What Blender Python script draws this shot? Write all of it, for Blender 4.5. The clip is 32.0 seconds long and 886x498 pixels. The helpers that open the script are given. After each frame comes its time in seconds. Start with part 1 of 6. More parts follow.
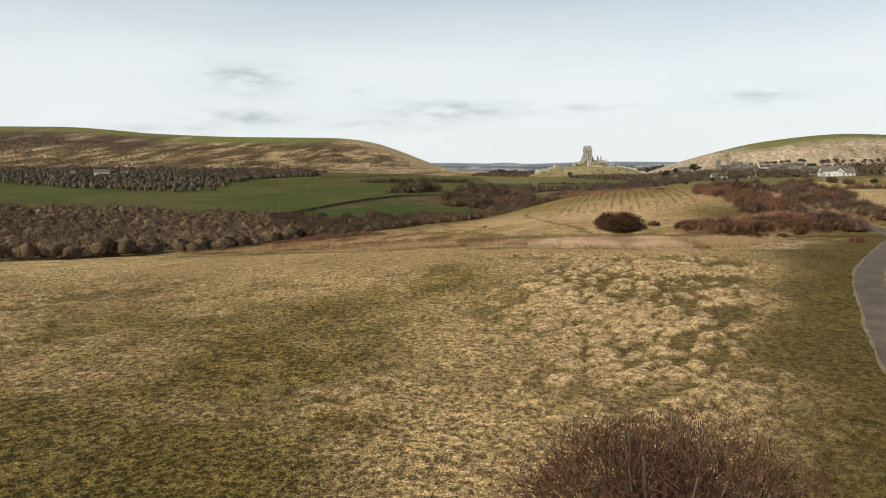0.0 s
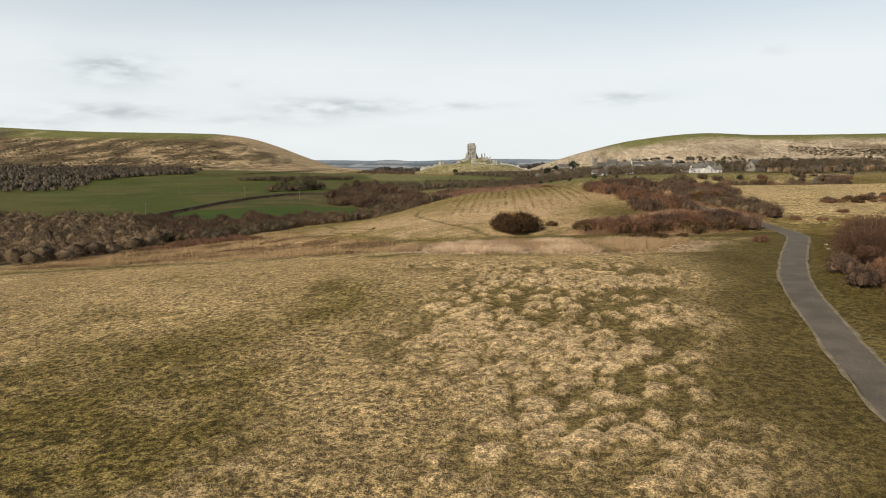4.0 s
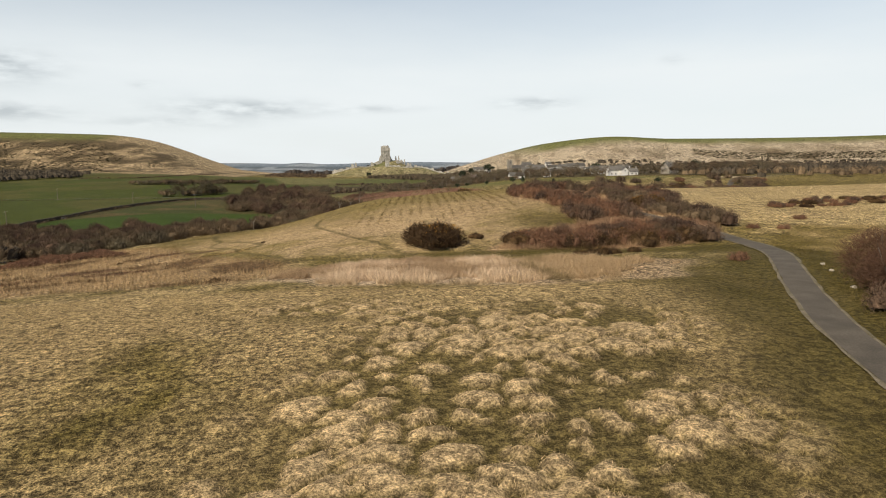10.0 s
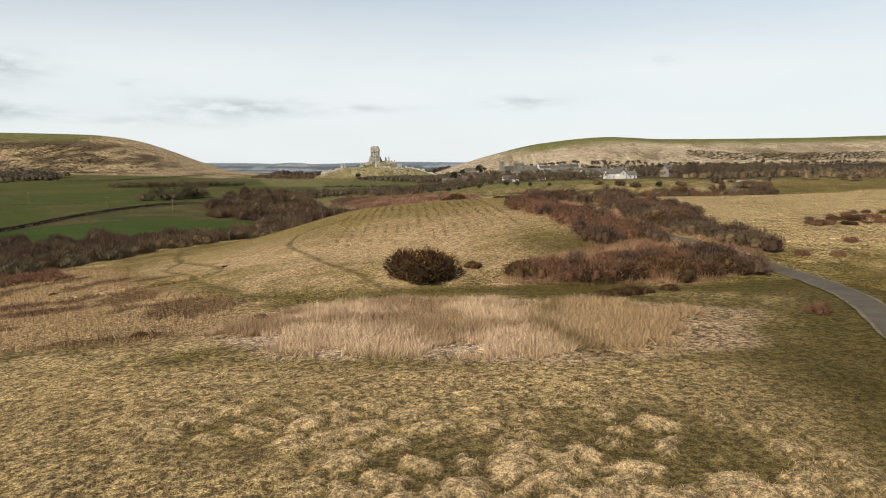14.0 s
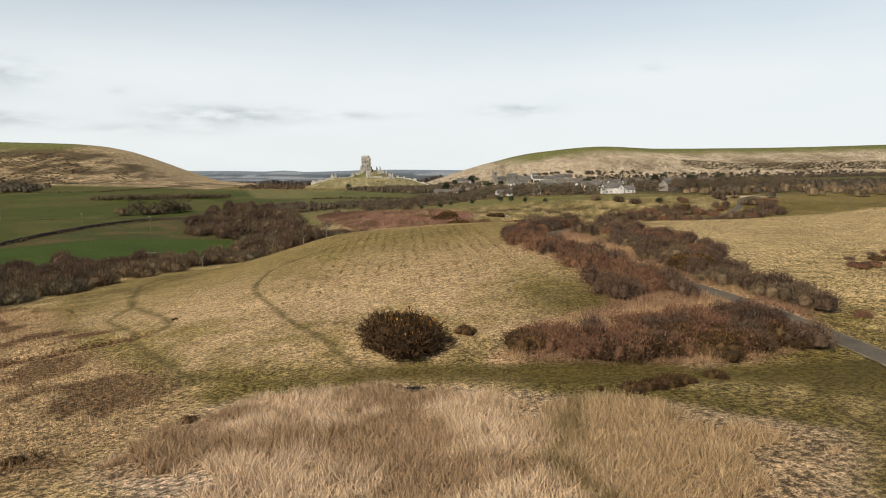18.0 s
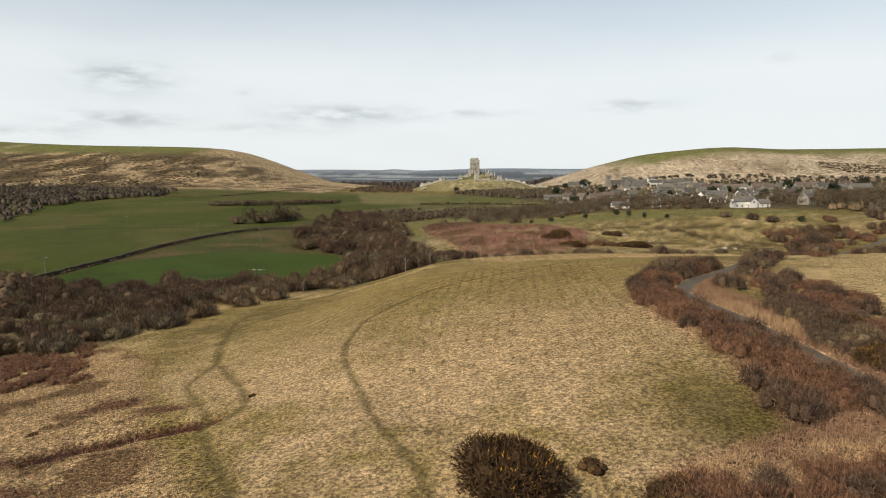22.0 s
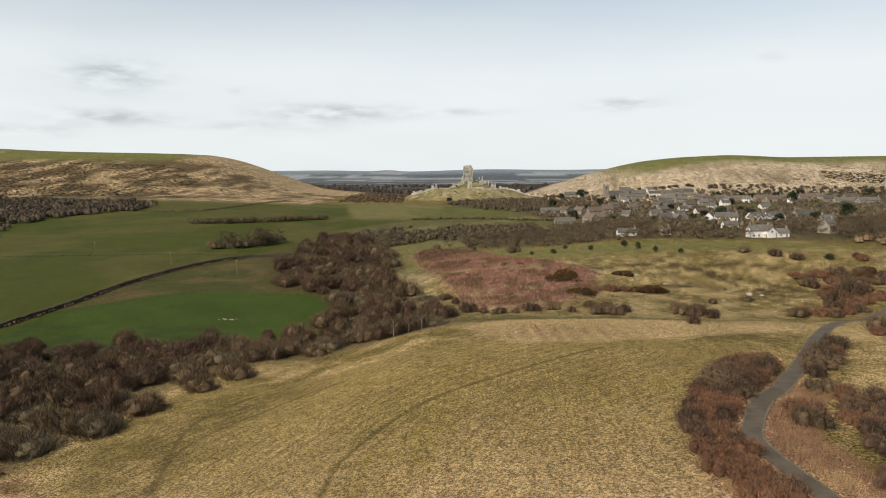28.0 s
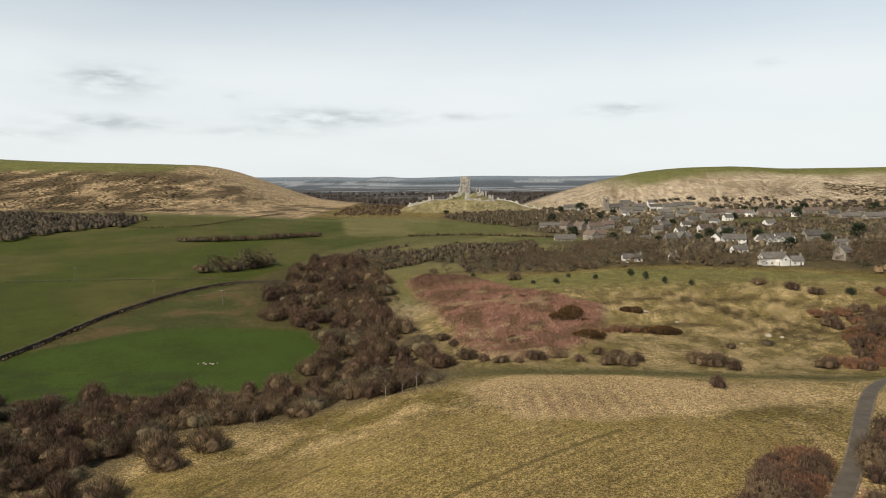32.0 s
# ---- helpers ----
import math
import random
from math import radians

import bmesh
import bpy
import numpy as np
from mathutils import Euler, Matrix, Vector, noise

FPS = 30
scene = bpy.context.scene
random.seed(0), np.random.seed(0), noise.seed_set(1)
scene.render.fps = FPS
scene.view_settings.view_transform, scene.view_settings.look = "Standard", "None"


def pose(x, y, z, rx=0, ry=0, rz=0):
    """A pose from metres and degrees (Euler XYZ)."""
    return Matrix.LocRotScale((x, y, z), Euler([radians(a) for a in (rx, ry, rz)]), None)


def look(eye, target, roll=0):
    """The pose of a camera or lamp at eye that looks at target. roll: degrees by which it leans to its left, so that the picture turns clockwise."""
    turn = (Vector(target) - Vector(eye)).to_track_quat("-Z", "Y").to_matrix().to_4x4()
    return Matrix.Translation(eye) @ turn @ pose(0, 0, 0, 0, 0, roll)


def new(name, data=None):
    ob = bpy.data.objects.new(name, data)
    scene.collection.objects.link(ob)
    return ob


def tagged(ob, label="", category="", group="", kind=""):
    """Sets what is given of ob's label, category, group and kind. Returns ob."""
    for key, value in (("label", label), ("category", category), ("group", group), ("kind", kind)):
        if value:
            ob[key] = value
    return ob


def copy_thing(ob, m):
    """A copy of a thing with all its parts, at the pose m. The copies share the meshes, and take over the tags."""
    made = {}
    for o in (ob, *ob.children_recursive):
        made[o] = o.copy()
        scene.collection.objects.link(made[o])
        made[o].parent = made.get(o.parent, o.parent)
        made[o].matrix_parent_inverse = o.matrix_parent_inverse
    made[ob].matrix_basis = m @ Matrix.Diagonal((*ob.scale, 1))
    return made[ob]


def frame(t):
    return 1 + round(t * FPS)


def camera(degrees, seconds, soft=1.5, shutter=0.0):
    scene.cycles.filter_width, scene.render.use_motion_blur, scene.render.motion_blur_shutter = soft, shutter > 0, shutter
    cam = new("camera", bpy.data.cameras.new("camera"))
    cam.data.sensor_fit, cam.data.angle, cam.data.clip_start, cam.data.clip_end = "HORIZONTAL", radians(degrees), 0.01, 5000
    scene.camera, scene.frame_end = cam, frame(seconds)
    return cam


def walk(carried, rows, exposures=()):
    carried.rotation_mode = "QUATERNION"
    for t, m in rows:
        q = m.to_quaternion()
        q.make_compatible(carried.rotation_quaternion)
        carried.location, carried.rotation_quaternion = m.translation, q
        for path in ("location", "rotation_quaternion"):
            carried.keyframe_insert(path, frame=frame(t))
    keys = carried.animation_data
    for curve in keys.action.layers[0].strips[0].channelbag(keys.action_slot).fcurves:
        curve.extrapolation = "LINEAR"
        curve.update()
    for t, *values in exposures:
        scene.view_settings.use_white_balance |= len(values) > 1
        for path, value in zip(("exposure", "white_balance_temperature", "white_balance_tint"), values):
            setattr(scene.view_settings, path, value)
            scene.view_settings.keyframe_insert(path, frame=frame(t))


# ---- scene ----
cam = camera(66.82, 32.0, soft=1.0)
LEAN = -0.154
PATH = (  # seconds, eye, heading to the right of north, pitch
    (0, 0.00, 0.00, 13.50, -12.038, -7.067),
    (0.5, -0.21, 1.47, 13.49, -12.073, -7.073),
    (1, -0.44, 2.98, 13.49, -12.093, -7.117),
    (1.5, -0.72, 4.55, 13.50, -12.078, -7.139),
    (2, -1.06, 6.24, 13.53, -12.091, -7.129),
    (2.5, -1.46, 8.05, 13.55, -12.148, -7.126),
    (3, -1.88, 9.99, 13.56, -12.003, -7.159),
    (3.5, -2.30, 12.08, 13.53, -7.806, -7.233),
    (4, -2.71, 14.28, 13.48, -2.316, -7.325),
    (4.5, -3.06, 16.55, 13.42, 3.096, -7.449),
    (6.5, -3.44, 25.91, 13.20, 7.349, -7.565),
    (7, -3.19, 28.28, 13.09, 7.249, -7.521),
    (7.5, -2.84, 30.65, 12.97, 5.566, -7.444),
    (8, -2.43, 33.04, 12.86, 4.609, -7.378),
    (8.5, -2.03, 35.45, 12.78, 4.611, -7.275),
    (9, -1.68, 37.88, 12.74, 4.713, -7.210),
    (9.5, -1.38, 40.35, 12.76, 4.812, -7.113),
    (10, -1.11, 42.86, 12.84, 4.892, -7.077),
    (10.5, -0.87, 45.42, 12.99, 5.035, -7.063),
    (11, -0.64, 48.03, 13.22, 5.052, -7.050),
    (11.5, -0.41, 50.71, 13.50, 5.081, -7.077),
    (12, -0.18, 53.44, 13.82, 5.211, -7.117),
    (12.5, 0.06, 56.22, 14.18, 5.411, -7.081),
    (13, 0.32, 59.05, 14.54, 5.469, -7.090),
    (13.5, 0.61, 61.89, 14.93, 5.635, -7.079),
    (14, 0.91, 64.71, 15.34, 5.655, -7.120),
    (14.5, 1.24, 67.47, 15.78, 5.727, -7.116),
    (16.5, 2.76, 77.62, 17.97, 6.060, -6.769),
    (17, 3.13, 79.99, 18.64, 6.168, -6.683),
    (17.5, 3.49, 82.33, 19.38, 6.261, -6.602),
    (18, 3.80, 84.66, 20.20, 6.295, -6.520),
    (18.5, 4.07, 87.01, 21.11, 6.390, -6.493),
    (19, 4.29, 89.41, 22.13, 6.223, -6.467),
    (19.5, 4.44, 91.86, 23.24, 4.533, -6.418),
    (20, 4.54, 94.37, 24.42, 1.988, -6.385),
    (20.5, 4.59, 96.95, 25.65, -0.552, -6.406),
    (21, 4.59, 99.60, 26.90, -2.485, -6.482),
    (21.5, 4.56, 102.34, 28.18, -2.926, -6.576),
    (22, 4.50, 105.19, 29.48, -2.893, -6.723),
    (22.5, 4.42, 108.17, 30.78, -2.813, -6.895),
    (23, 4.33, 111.30, 32.09, -2.793, -6.940),
    (23.5, 4.24, 114.52, 33.40, -2.716, -7.023),
    (24, 4.15, 117.78, 34.75, -2.640, -7.090),
    (24.5, 4.06, 121.01, 36.14, -2.625, -7.180),
    (25, 3.96, 124.16, 37.57, -2.564, -7.119),
    (25.5, 3.84, 127.22, 39.03, -2.518, -7.096),
    (27.5, 2.64, 138.46, 44.68, -2.272, -6.896),
    (28, 2.25, 141.10, 46.03, -2.230, -6.846),
    (28.5, 1.92, 143.74, 47.39, -2.118, -6.785),
    (29, 1.71, 146.43, 48.77, -2.126, -6.757),
    (30, 1.54, 151.85, 51.55, -2.051, -6.655),
    (31, 1.49, 157.22, 54.30, -2.000, -6.541),
    (32, 1.41, 162.50, 57.00, -1.953, -6.436),
)

def aim(t, x, y, z, heading, pitch):
    a, p = radians(heading), radians(pitch)
    far = Vector((math.sin(a) * math.cos(p), math.cos(a) * math.cos(p), math.sin(p))) * 100
    return t, look((x, y, z), Vector((x, y, z)) + far, LEAN)


walk(cam, [aim(*row) for row in PATH])

# ---- daylight: thin high cloud, a soft sun over the left shoulder ----
SUN_FROM, SUN_HEIGHT = -136.0, 34.0  # degrees to the right of north, above the horizon
scene.view_settings.exposure = 0.0
world = bpy.data.worlds.new("sky")
scene.world = world
world.use_nodes = True
wn, wl = world.node_tree.nodes, world.node_tree.links
wn.clear()
w_out, w_bg = wn.new("ShaderNodeOutputWorld"), wn.new("ShaderNodeBackground")
w_sky = wn.new("ShaderNodeTexSky")
w_sky.sky_type, w_sky.sun_disc = "NISHITA", False
w_sky.sun_elevation, w_sky.sun_rotation = radians(SUN_HEIGHT), radians(SUN_FROM)
w_sky.air_density, w_sky.dust_density = 1.0, 1.0
w_co = wn.new("ShaderNodeTexCoord")
w_xyz = wn.new("ShaderNodeSeparateXYZ")
wl.new(w_co.outputs["Generated"], w_xyz.inputs[0])


def w_math(op, one, two=None):
    n = wn.new("ShaderNodeMath")
    n.operation = op
    for socket, value in zip(n.inputs, (one, two)):
        if isinstance(value, (int, float)):
            socket.default_value = value
        elif value is not None:
            wl.new(value, socket)
    return n.outputs[0]


# haze: white low down, thinning to pale blue overhead
w_veil = wn.new("ShaderNodeMapRange")
w_veil.inputs["From Min"].default_value, w_veil.inputs["From Max"].default_value = 0.13, 0.36
w_veil.inputs["To Min"].default_value, w_veil.inputs["To Max"].default_value = 0.97, 0.06
wl.new(w_xyz.outputs["Z"], w_veil.inputs["Value"])
w_map = wn.new("ShaderNodeMapping")
w_map.inputs["Scale"].default_value = (2.2, 2.2, 9.0)
w_noise = wn.new("ShaderNodeTexNoise")
w_noise.inputs["Scale"].default_value, w_noise.inputs["Detail"].default_value = 1.6, 6.0
w_soft = wn.new("ShaderNodeMapRange")
w_soft.inputs["From Min"].default_value, w_soft.inputs["From Max"].default_value = 0.35, 0.65
w_soft.inputs["To Min"].default_value, w_soft.inputs["To Max"].default_value = 0.90, 1.0
wl.new(w_co.outputs["Generated"], w_map.inputs["Vector"])
wl.new(w_map.outputs["Vector"], w_noise.inputs["Vector"])
wl.new(w_noise.outputs["Fac"], w_soft.inputs["Value"])
w_mix = wn.new("ShaderNodeMixRGB")
w_mix.inputs[2].default_value = (8.6, 9.05, 9.15, 1)
wl.new(w_math("MULTIPLY", w_veil.outputs["Result"], w_soft.outputs["Result"]), w_mix.inputs["Fac"])
wl.new(w_sky.outputs["Color"], w_mix.inputs[1])
# small grey clouds: bearing, height, half width and half depth in degrees, weight
w_az = w_math("MULTIPLY", w_math("ARCTAN2", w_xyz.outputs["X"], w_xyz.outputs["Y"]), 57.2958)
w_el = w_math("MULTIPLY", w_math("ARCSINE", w_xyz.outputs["Z"]), 57.2958)
w_rag = wn.new("ShaderNodeTexNoise")
w_rag.inputs["Scale"].default_value, w_rag.inputs["Detail"].default_value = 9.0, 7.0
wl.new(w_map.outputs["Vector"], w_rag.inputs["Vector"])
w_edge = wn.new("ShaderNodeMapRange")
w_edge.inputs["From Min"].default_value, w_edge.inputs["From Max"].default_value = 0.36, 0.62
wl.new(w_rag.outputs["Fac"], w_edge.inputs["Value"])
w_total = 0.0
for az, el, half, deep, weight in ((-27.8, 7.0, 2.8, 1.0, 1.0), (-11.4, 4.6, 5.2, 0.65, 0.9), (-28.3, 3.9, 3.4, 0.55, 0.9), (12.6, 5.1, 2.6, 0.42, 0.8), (-0.6, 4.7, 3.2, 0.28, 0.5), (-18.6, 6.2, 0.8, 0.25, 0.6), (-35.0, 2.8, 5.0, 0.4, 0.5), (-17.0, 3.4, 5.0, 0.4, 0.4), (23.5, 8.2, 0.9, 0.35, 0.3)):
    u = w_math("POWER", w_math("ABSOLUTE", w_math("MULTIPLY", w_math("SUBTRACT", w_az, az), 1 / half)), 2.0)
    v = w_math("POWER", w_math("ABSOLUTE", w_math("MULTIPLY", w_math("SUBTRACT", w_el, el), 1 / deep)), 2.0)
    blob = w_math("MULTIPLY", w_math("EXPONENT", w_math("MULTIPLY", w_math("ADD", u, v), -0.9)), weight)
    w_total = w_math("ADD", w_total, blob) if not isinstance(w_total, float) else blob
w_shade = wn.new("ShaderNodeMixRGB")
w_shade.blend_type = "MULTIPLY"
w_shade.inputs[2].default_value = (0.62, 0.64, 0.66, 1)
w_cloud = w_math("MINIMUM", w_math("MULTIPLY", w_total, w_edge.outputs["Result"]), 0.85)
wl.new(w_cloud, w_shade.inputs["Fac"])
wl.new(w_mix.outputs["Color"], w_shade.inputs[1])
wl.new(w_shade.outputs["Color"], w_bg.inputs["Color"])
w_bg.inputs["Strength"].default_value = 0.1
wl.new(w_bg.outputs["Background"], w_out.inputs["Surface"])
sun = new("sun", bpy.data.lights.new("sun", "SUN"))
sun.data.energy, sun.data.angle, sun.data.color = 5.0, radians(1.0), (1.0, 0.885, 0.72)
a, h = radians(SUN_FROM), radians(SUN_HEIGHT)
sun.matrix_world = look((math.sin(a) * math.cos(h) * 200, math.cos(a) * math.cos(h) * 200, 300 * math.sin(h)), (0, 0, 0))
# ---- the lie of the land ----
SEC_X = (-300, -150, -50, 0, 50, 110, 200, 400)
SEC_Y = (-150, 0, 60, 95, 125, 155, 180, 225, 290, 340, 385, 430, 500, 600, 800)
SECTIONS = (
    (-8, -9, -10, -11, -13, -15, -17, -19, -20, -19, -17, -15, -14.5, -13, -6),
    (-7, -6, -6, -7, -9, -12, -14, -17, -19, -19.5, -18.5, -17, -15.5, -13, -8),
    (-6, -4.5, -3.6, -3, -4, -6, -7.6, -8.2, -10.5, -14, -17.5, -18.5, -17, -14, -11),
    (-5, -4, -2.2, -0.2, -1.2, -3.3, -1.8, 0.0, 0.6, -2, -9, -12, -10, -10, -11),
    (-4, -2.5, -1, 0, 0.3, -1.0, 1.6, 4.5, 4.0, 0, -7, -7, -3, -5, -11),
    (0, 0, 0.5, 1, 1.5, 1.5, 2, 4, 4, 0, -8, -9, 1.2, 3, -9),
    (3, 3, 3, 3, 3, 3, 3.5, 5, 5, 3, -1, 0, 5, 6, -5),
    (6, 6, 6, 6, 6, 6, 6, 7, 7, 6, 6, 7, 8, 8, 2),
)


def smooth(a, b, v):
    t = np.clip((np.asarray(v, float) - a) / (b - a), 0, 1)
    return t * t * (3 - 2 * t)


def bump(x, y, cx, cy, sx, sy, h, turn=0.0):
    c, s = math.cos(radians(turn)), math.sin(radians(turn))
    u, v = (x - cx) * c + (y - cy) * s, (y - cy) * c - (x - cx) * s
    return h * np.exp(-0.5 * ((u / sx) ** 2 + (v / sy) ** 2))


def glide(xs, values, v):
    """A smooth curve through values at xs (monotone cubic), along the first axis of values."""
    xs, values = np.asarray(xs, float), np.asarray(values, float)
    d = np.diff(values, axis=0) / np.diff(xs).reshape(-1, *([1] * (values.ndim - 1)))
    m = np.concatenate([d[:1], np.where(d[:-1] * d[1:] > 0, 2 * d[:-1] * d[1:] / (d[:-1] + d[1:] + 1e-12), 0), d[-1:]])
    v = np.clip(v, xs[0], xs[-1])
    i = np.clip(np.searchsorted(xs, v, side="right") - 1, 0, len(xs) - 2)
    h = xs[i + 1] - xs[i]
    t = (v - xs[i]) / h
    if values.ndim > 1:
        h, t = h[:, None], t[:, None]
    return ((2 * t - 3) * t * t + 1) * values[i] + (t * t * t - 2 * t * t + t) * h * m[i] + (3 - 2 * t) * t * t * values[i + 1] + (t - 1) * t * t * h * m[i + 1]


def rows_at(xs, table, i, v):
    """glide() with a table of its own for each v."""
    d = (table[:, 1:] - table[:, :-1]) / np.diff(xs)
    m = np.concatenate([d[:, :1], np.where(d[:, :-1] * d[:, 1:] > 0, 2 * d[:, :-1] * d[:, 1:] / (d[:, :-1] + d[:, 1:] + 1e-12), 0), d[:, -1:]], 1)
    v = np.clip(v, xs[0], xs[-1])
    k = np.clip(np.searchsorted(xs, v, side="right") - 1, 0, len(xs) - 2)
    h = xs[k + 1] - xs[k]
    t = (v - xs[k]) / h
    return ((2 * t - 3) * t * t + 1) * table[i, k] + (t * t * t - 2 * t * t + t) * h * m[i, k] + (3 - 2 * t) * t * t * table[i, k + 1] + (t - 1) * t * t * h * m[i, k + 1]


def land(x, y):
    """The height of the ground without its tussocks."""
    x, y = np.broadcast_arrays(np.asarray(x, float), np.asarray(y, float))
    shape = x.shape
    x, y = x.ravel(), y.ravel()
    near = rows_at(np.array(SEC_X, float), glide(SEC_Y, np.array(SECTIONS, float).T, y), np.arange(len(x)), x)
    # beyond the common: valley floor, castle hill, the two downs and the heath behind
    west = glide((-1500, -600, -300, -100, 150, 400, 700, 1500), (14, 6, 1, -7, -6, 2, 10, 20), x)
    far = west + smooth(1500, 2000, y) * (-24 - west)
    z = near + smooth(700, 1050, y) * (far - near)
    z += -5 * bump(x, y, 110, 880, 120, 70, 1)
    # castle hill: a steep cone with a flat head and a lower bailey
    r = np.hypot((x - 5) / 1.0, (y - 1365) / 0.95)
    z += 16 * (1 - smooth(60, 132, r)) + 14 * (1 - smooth(12, 48, r)) + 2 * bump(x, y, -72, 1345, 26, 26, 1)
    # west down
    crest = glide((-2600, -1300, -1020, -800, -535, -490, -440, -376, -310, -240, 0), (112, 101, 82, 73, 69, 63, 48, 24, 4, 0, 0), x)
    z += crest * smooth(1040, 1420, y + 0.06 * (x + 400)) * (1 - smooth(1500, 2100, y))
    # east down
    crest = glide((0, 95, 170, 250, 350, 430, 550, 750, 1250, 2500), (0, 0, 20, 42, 60, 64, 57, 55, 62, 72), x)
    z += crest * smooth(1060, 1310, y - 0.1 * (x - 450)) * (1 - smooth(1450, 2000, y))
    # last ridges on the skyline
    z += smooth(3900, 4700, y) * (57 + 5 * np.sin(x / 420.0) + 4 * np.sin(x / 173.0 + 1) + bump(x, 0, -560, 0, 60, 1, 9))
    return z.reshape(shape)


# ---- materials ----
def material(name, base, rough=0.9, spread=0.25, scale=3.0, fine=40.0, bump_by=0.3, metal=0.0, random_by=0.0, base2=None):
    """A surface whose colour wanders between base and base2 at two scales, with fine relief."""
    m = bpy.data.materials.new(name)
    m.use_nodes = True
    n, l = m.node_tree.nodes, m.node_tree.links
    b = n["Principled BSDF"]
    b.inputs["Roughness"].default_value, b.inputs["Metallic"].default_value = rough, metal
    if "Specular IOR Level" in b.inputs:
        b.inputs["Specular IOR Level"].default_value = 0.25
    co = n.new("ShaderNodeTexCoord")
    big, small = n.new("ShaderNodeTexNoise"), n.new("ShaderNodeTexNoise")
    big.inputs["Scale"].default_value, big.inputs["Detail"].default_value = scale, 4
    small.inputs["Scale"].default_value, small.inputs["Detail"].default_value = fine, 5
    space = "Object"
    l.new(co.outputs[space], big.inputs["Vector"])
    l.new(co.outputs[space], small.inputs["Vector"])
    ramp = n.new("ShaderNodeValToRGB")
    ramp.color_ramp.elements[0].position, ramp.color_ramp.elements[1].position = 0.33, 0.68
    lo = base2 or tuple(c * (1 - 1.6 * spread) for c in base)
    ramp.color_ramp.elements[0].color, ramp.color_ramp.elements[1].color = (*lo, 1), (*base, 1)
    l.new(big.outputs["Fac"], ramp.inputs["Fac"])
    mul = n.new("ShaderNodeMixRGB")
    mul.blend_type = "MULTIPLY"
    mul.inputs["Fac"].default_value = 1.0
    fr = n.new("ShaderNodeValToRGB")
    fr.color_ramp.elements[0].position, fr.color_ramp.elements[1].position = 0.3, 0.7
    fr.color_ramp.elements[0].color, fr.color_ramp.elements[1].color = (1 - spread * 1.6,) * 3 + (1,), (1 + spread * 0.5,) * 3 + (1,)
    l.new(small.outputs["Fac"], fr.inputs["Fac"])
    l.new(ramp.outputs["Color"], mul.inputs[1])
    l.new(fr.outputs["Color"], mul.inputs[2])
    last = mul
    if random_by:
        info, vary = n.new("ShaderNodeObjectInfo"), n.new("ShaderNodeMapRange")
        vary.inputs["To Min"].default_value, vary.inputs["To Max"].default_value = 1 - random_by, 1 + random_by
        l.new(info.outputs["Random"], vary.inputs["Value"])
        mix = n.new("ShaderNodeMixRGB")
        mix.blend_type = "MULTIPLY"
        mix.inputs["Fac"].default_value = 1.0
        l.new(mul.outputs["Color"], mix.inputs[1])
        l.new(vary.outputs["Result"], mix.inputs[2])
        last = mix
    l.new(last.outputs["Color"], b.inputs["Base Color"])
    if bump_by:
        bn = n.new("ShaderNodeBump")
        bn.inputs["Strength"].default_value, bn.inputs["Distance"].default_value = bump_by, 0.05
        l.new(small.outputs["Fac"], bn.inputs["Height"])
        l.new(bn.outputs["Normal"], b.inputs["Normal"])
    return m


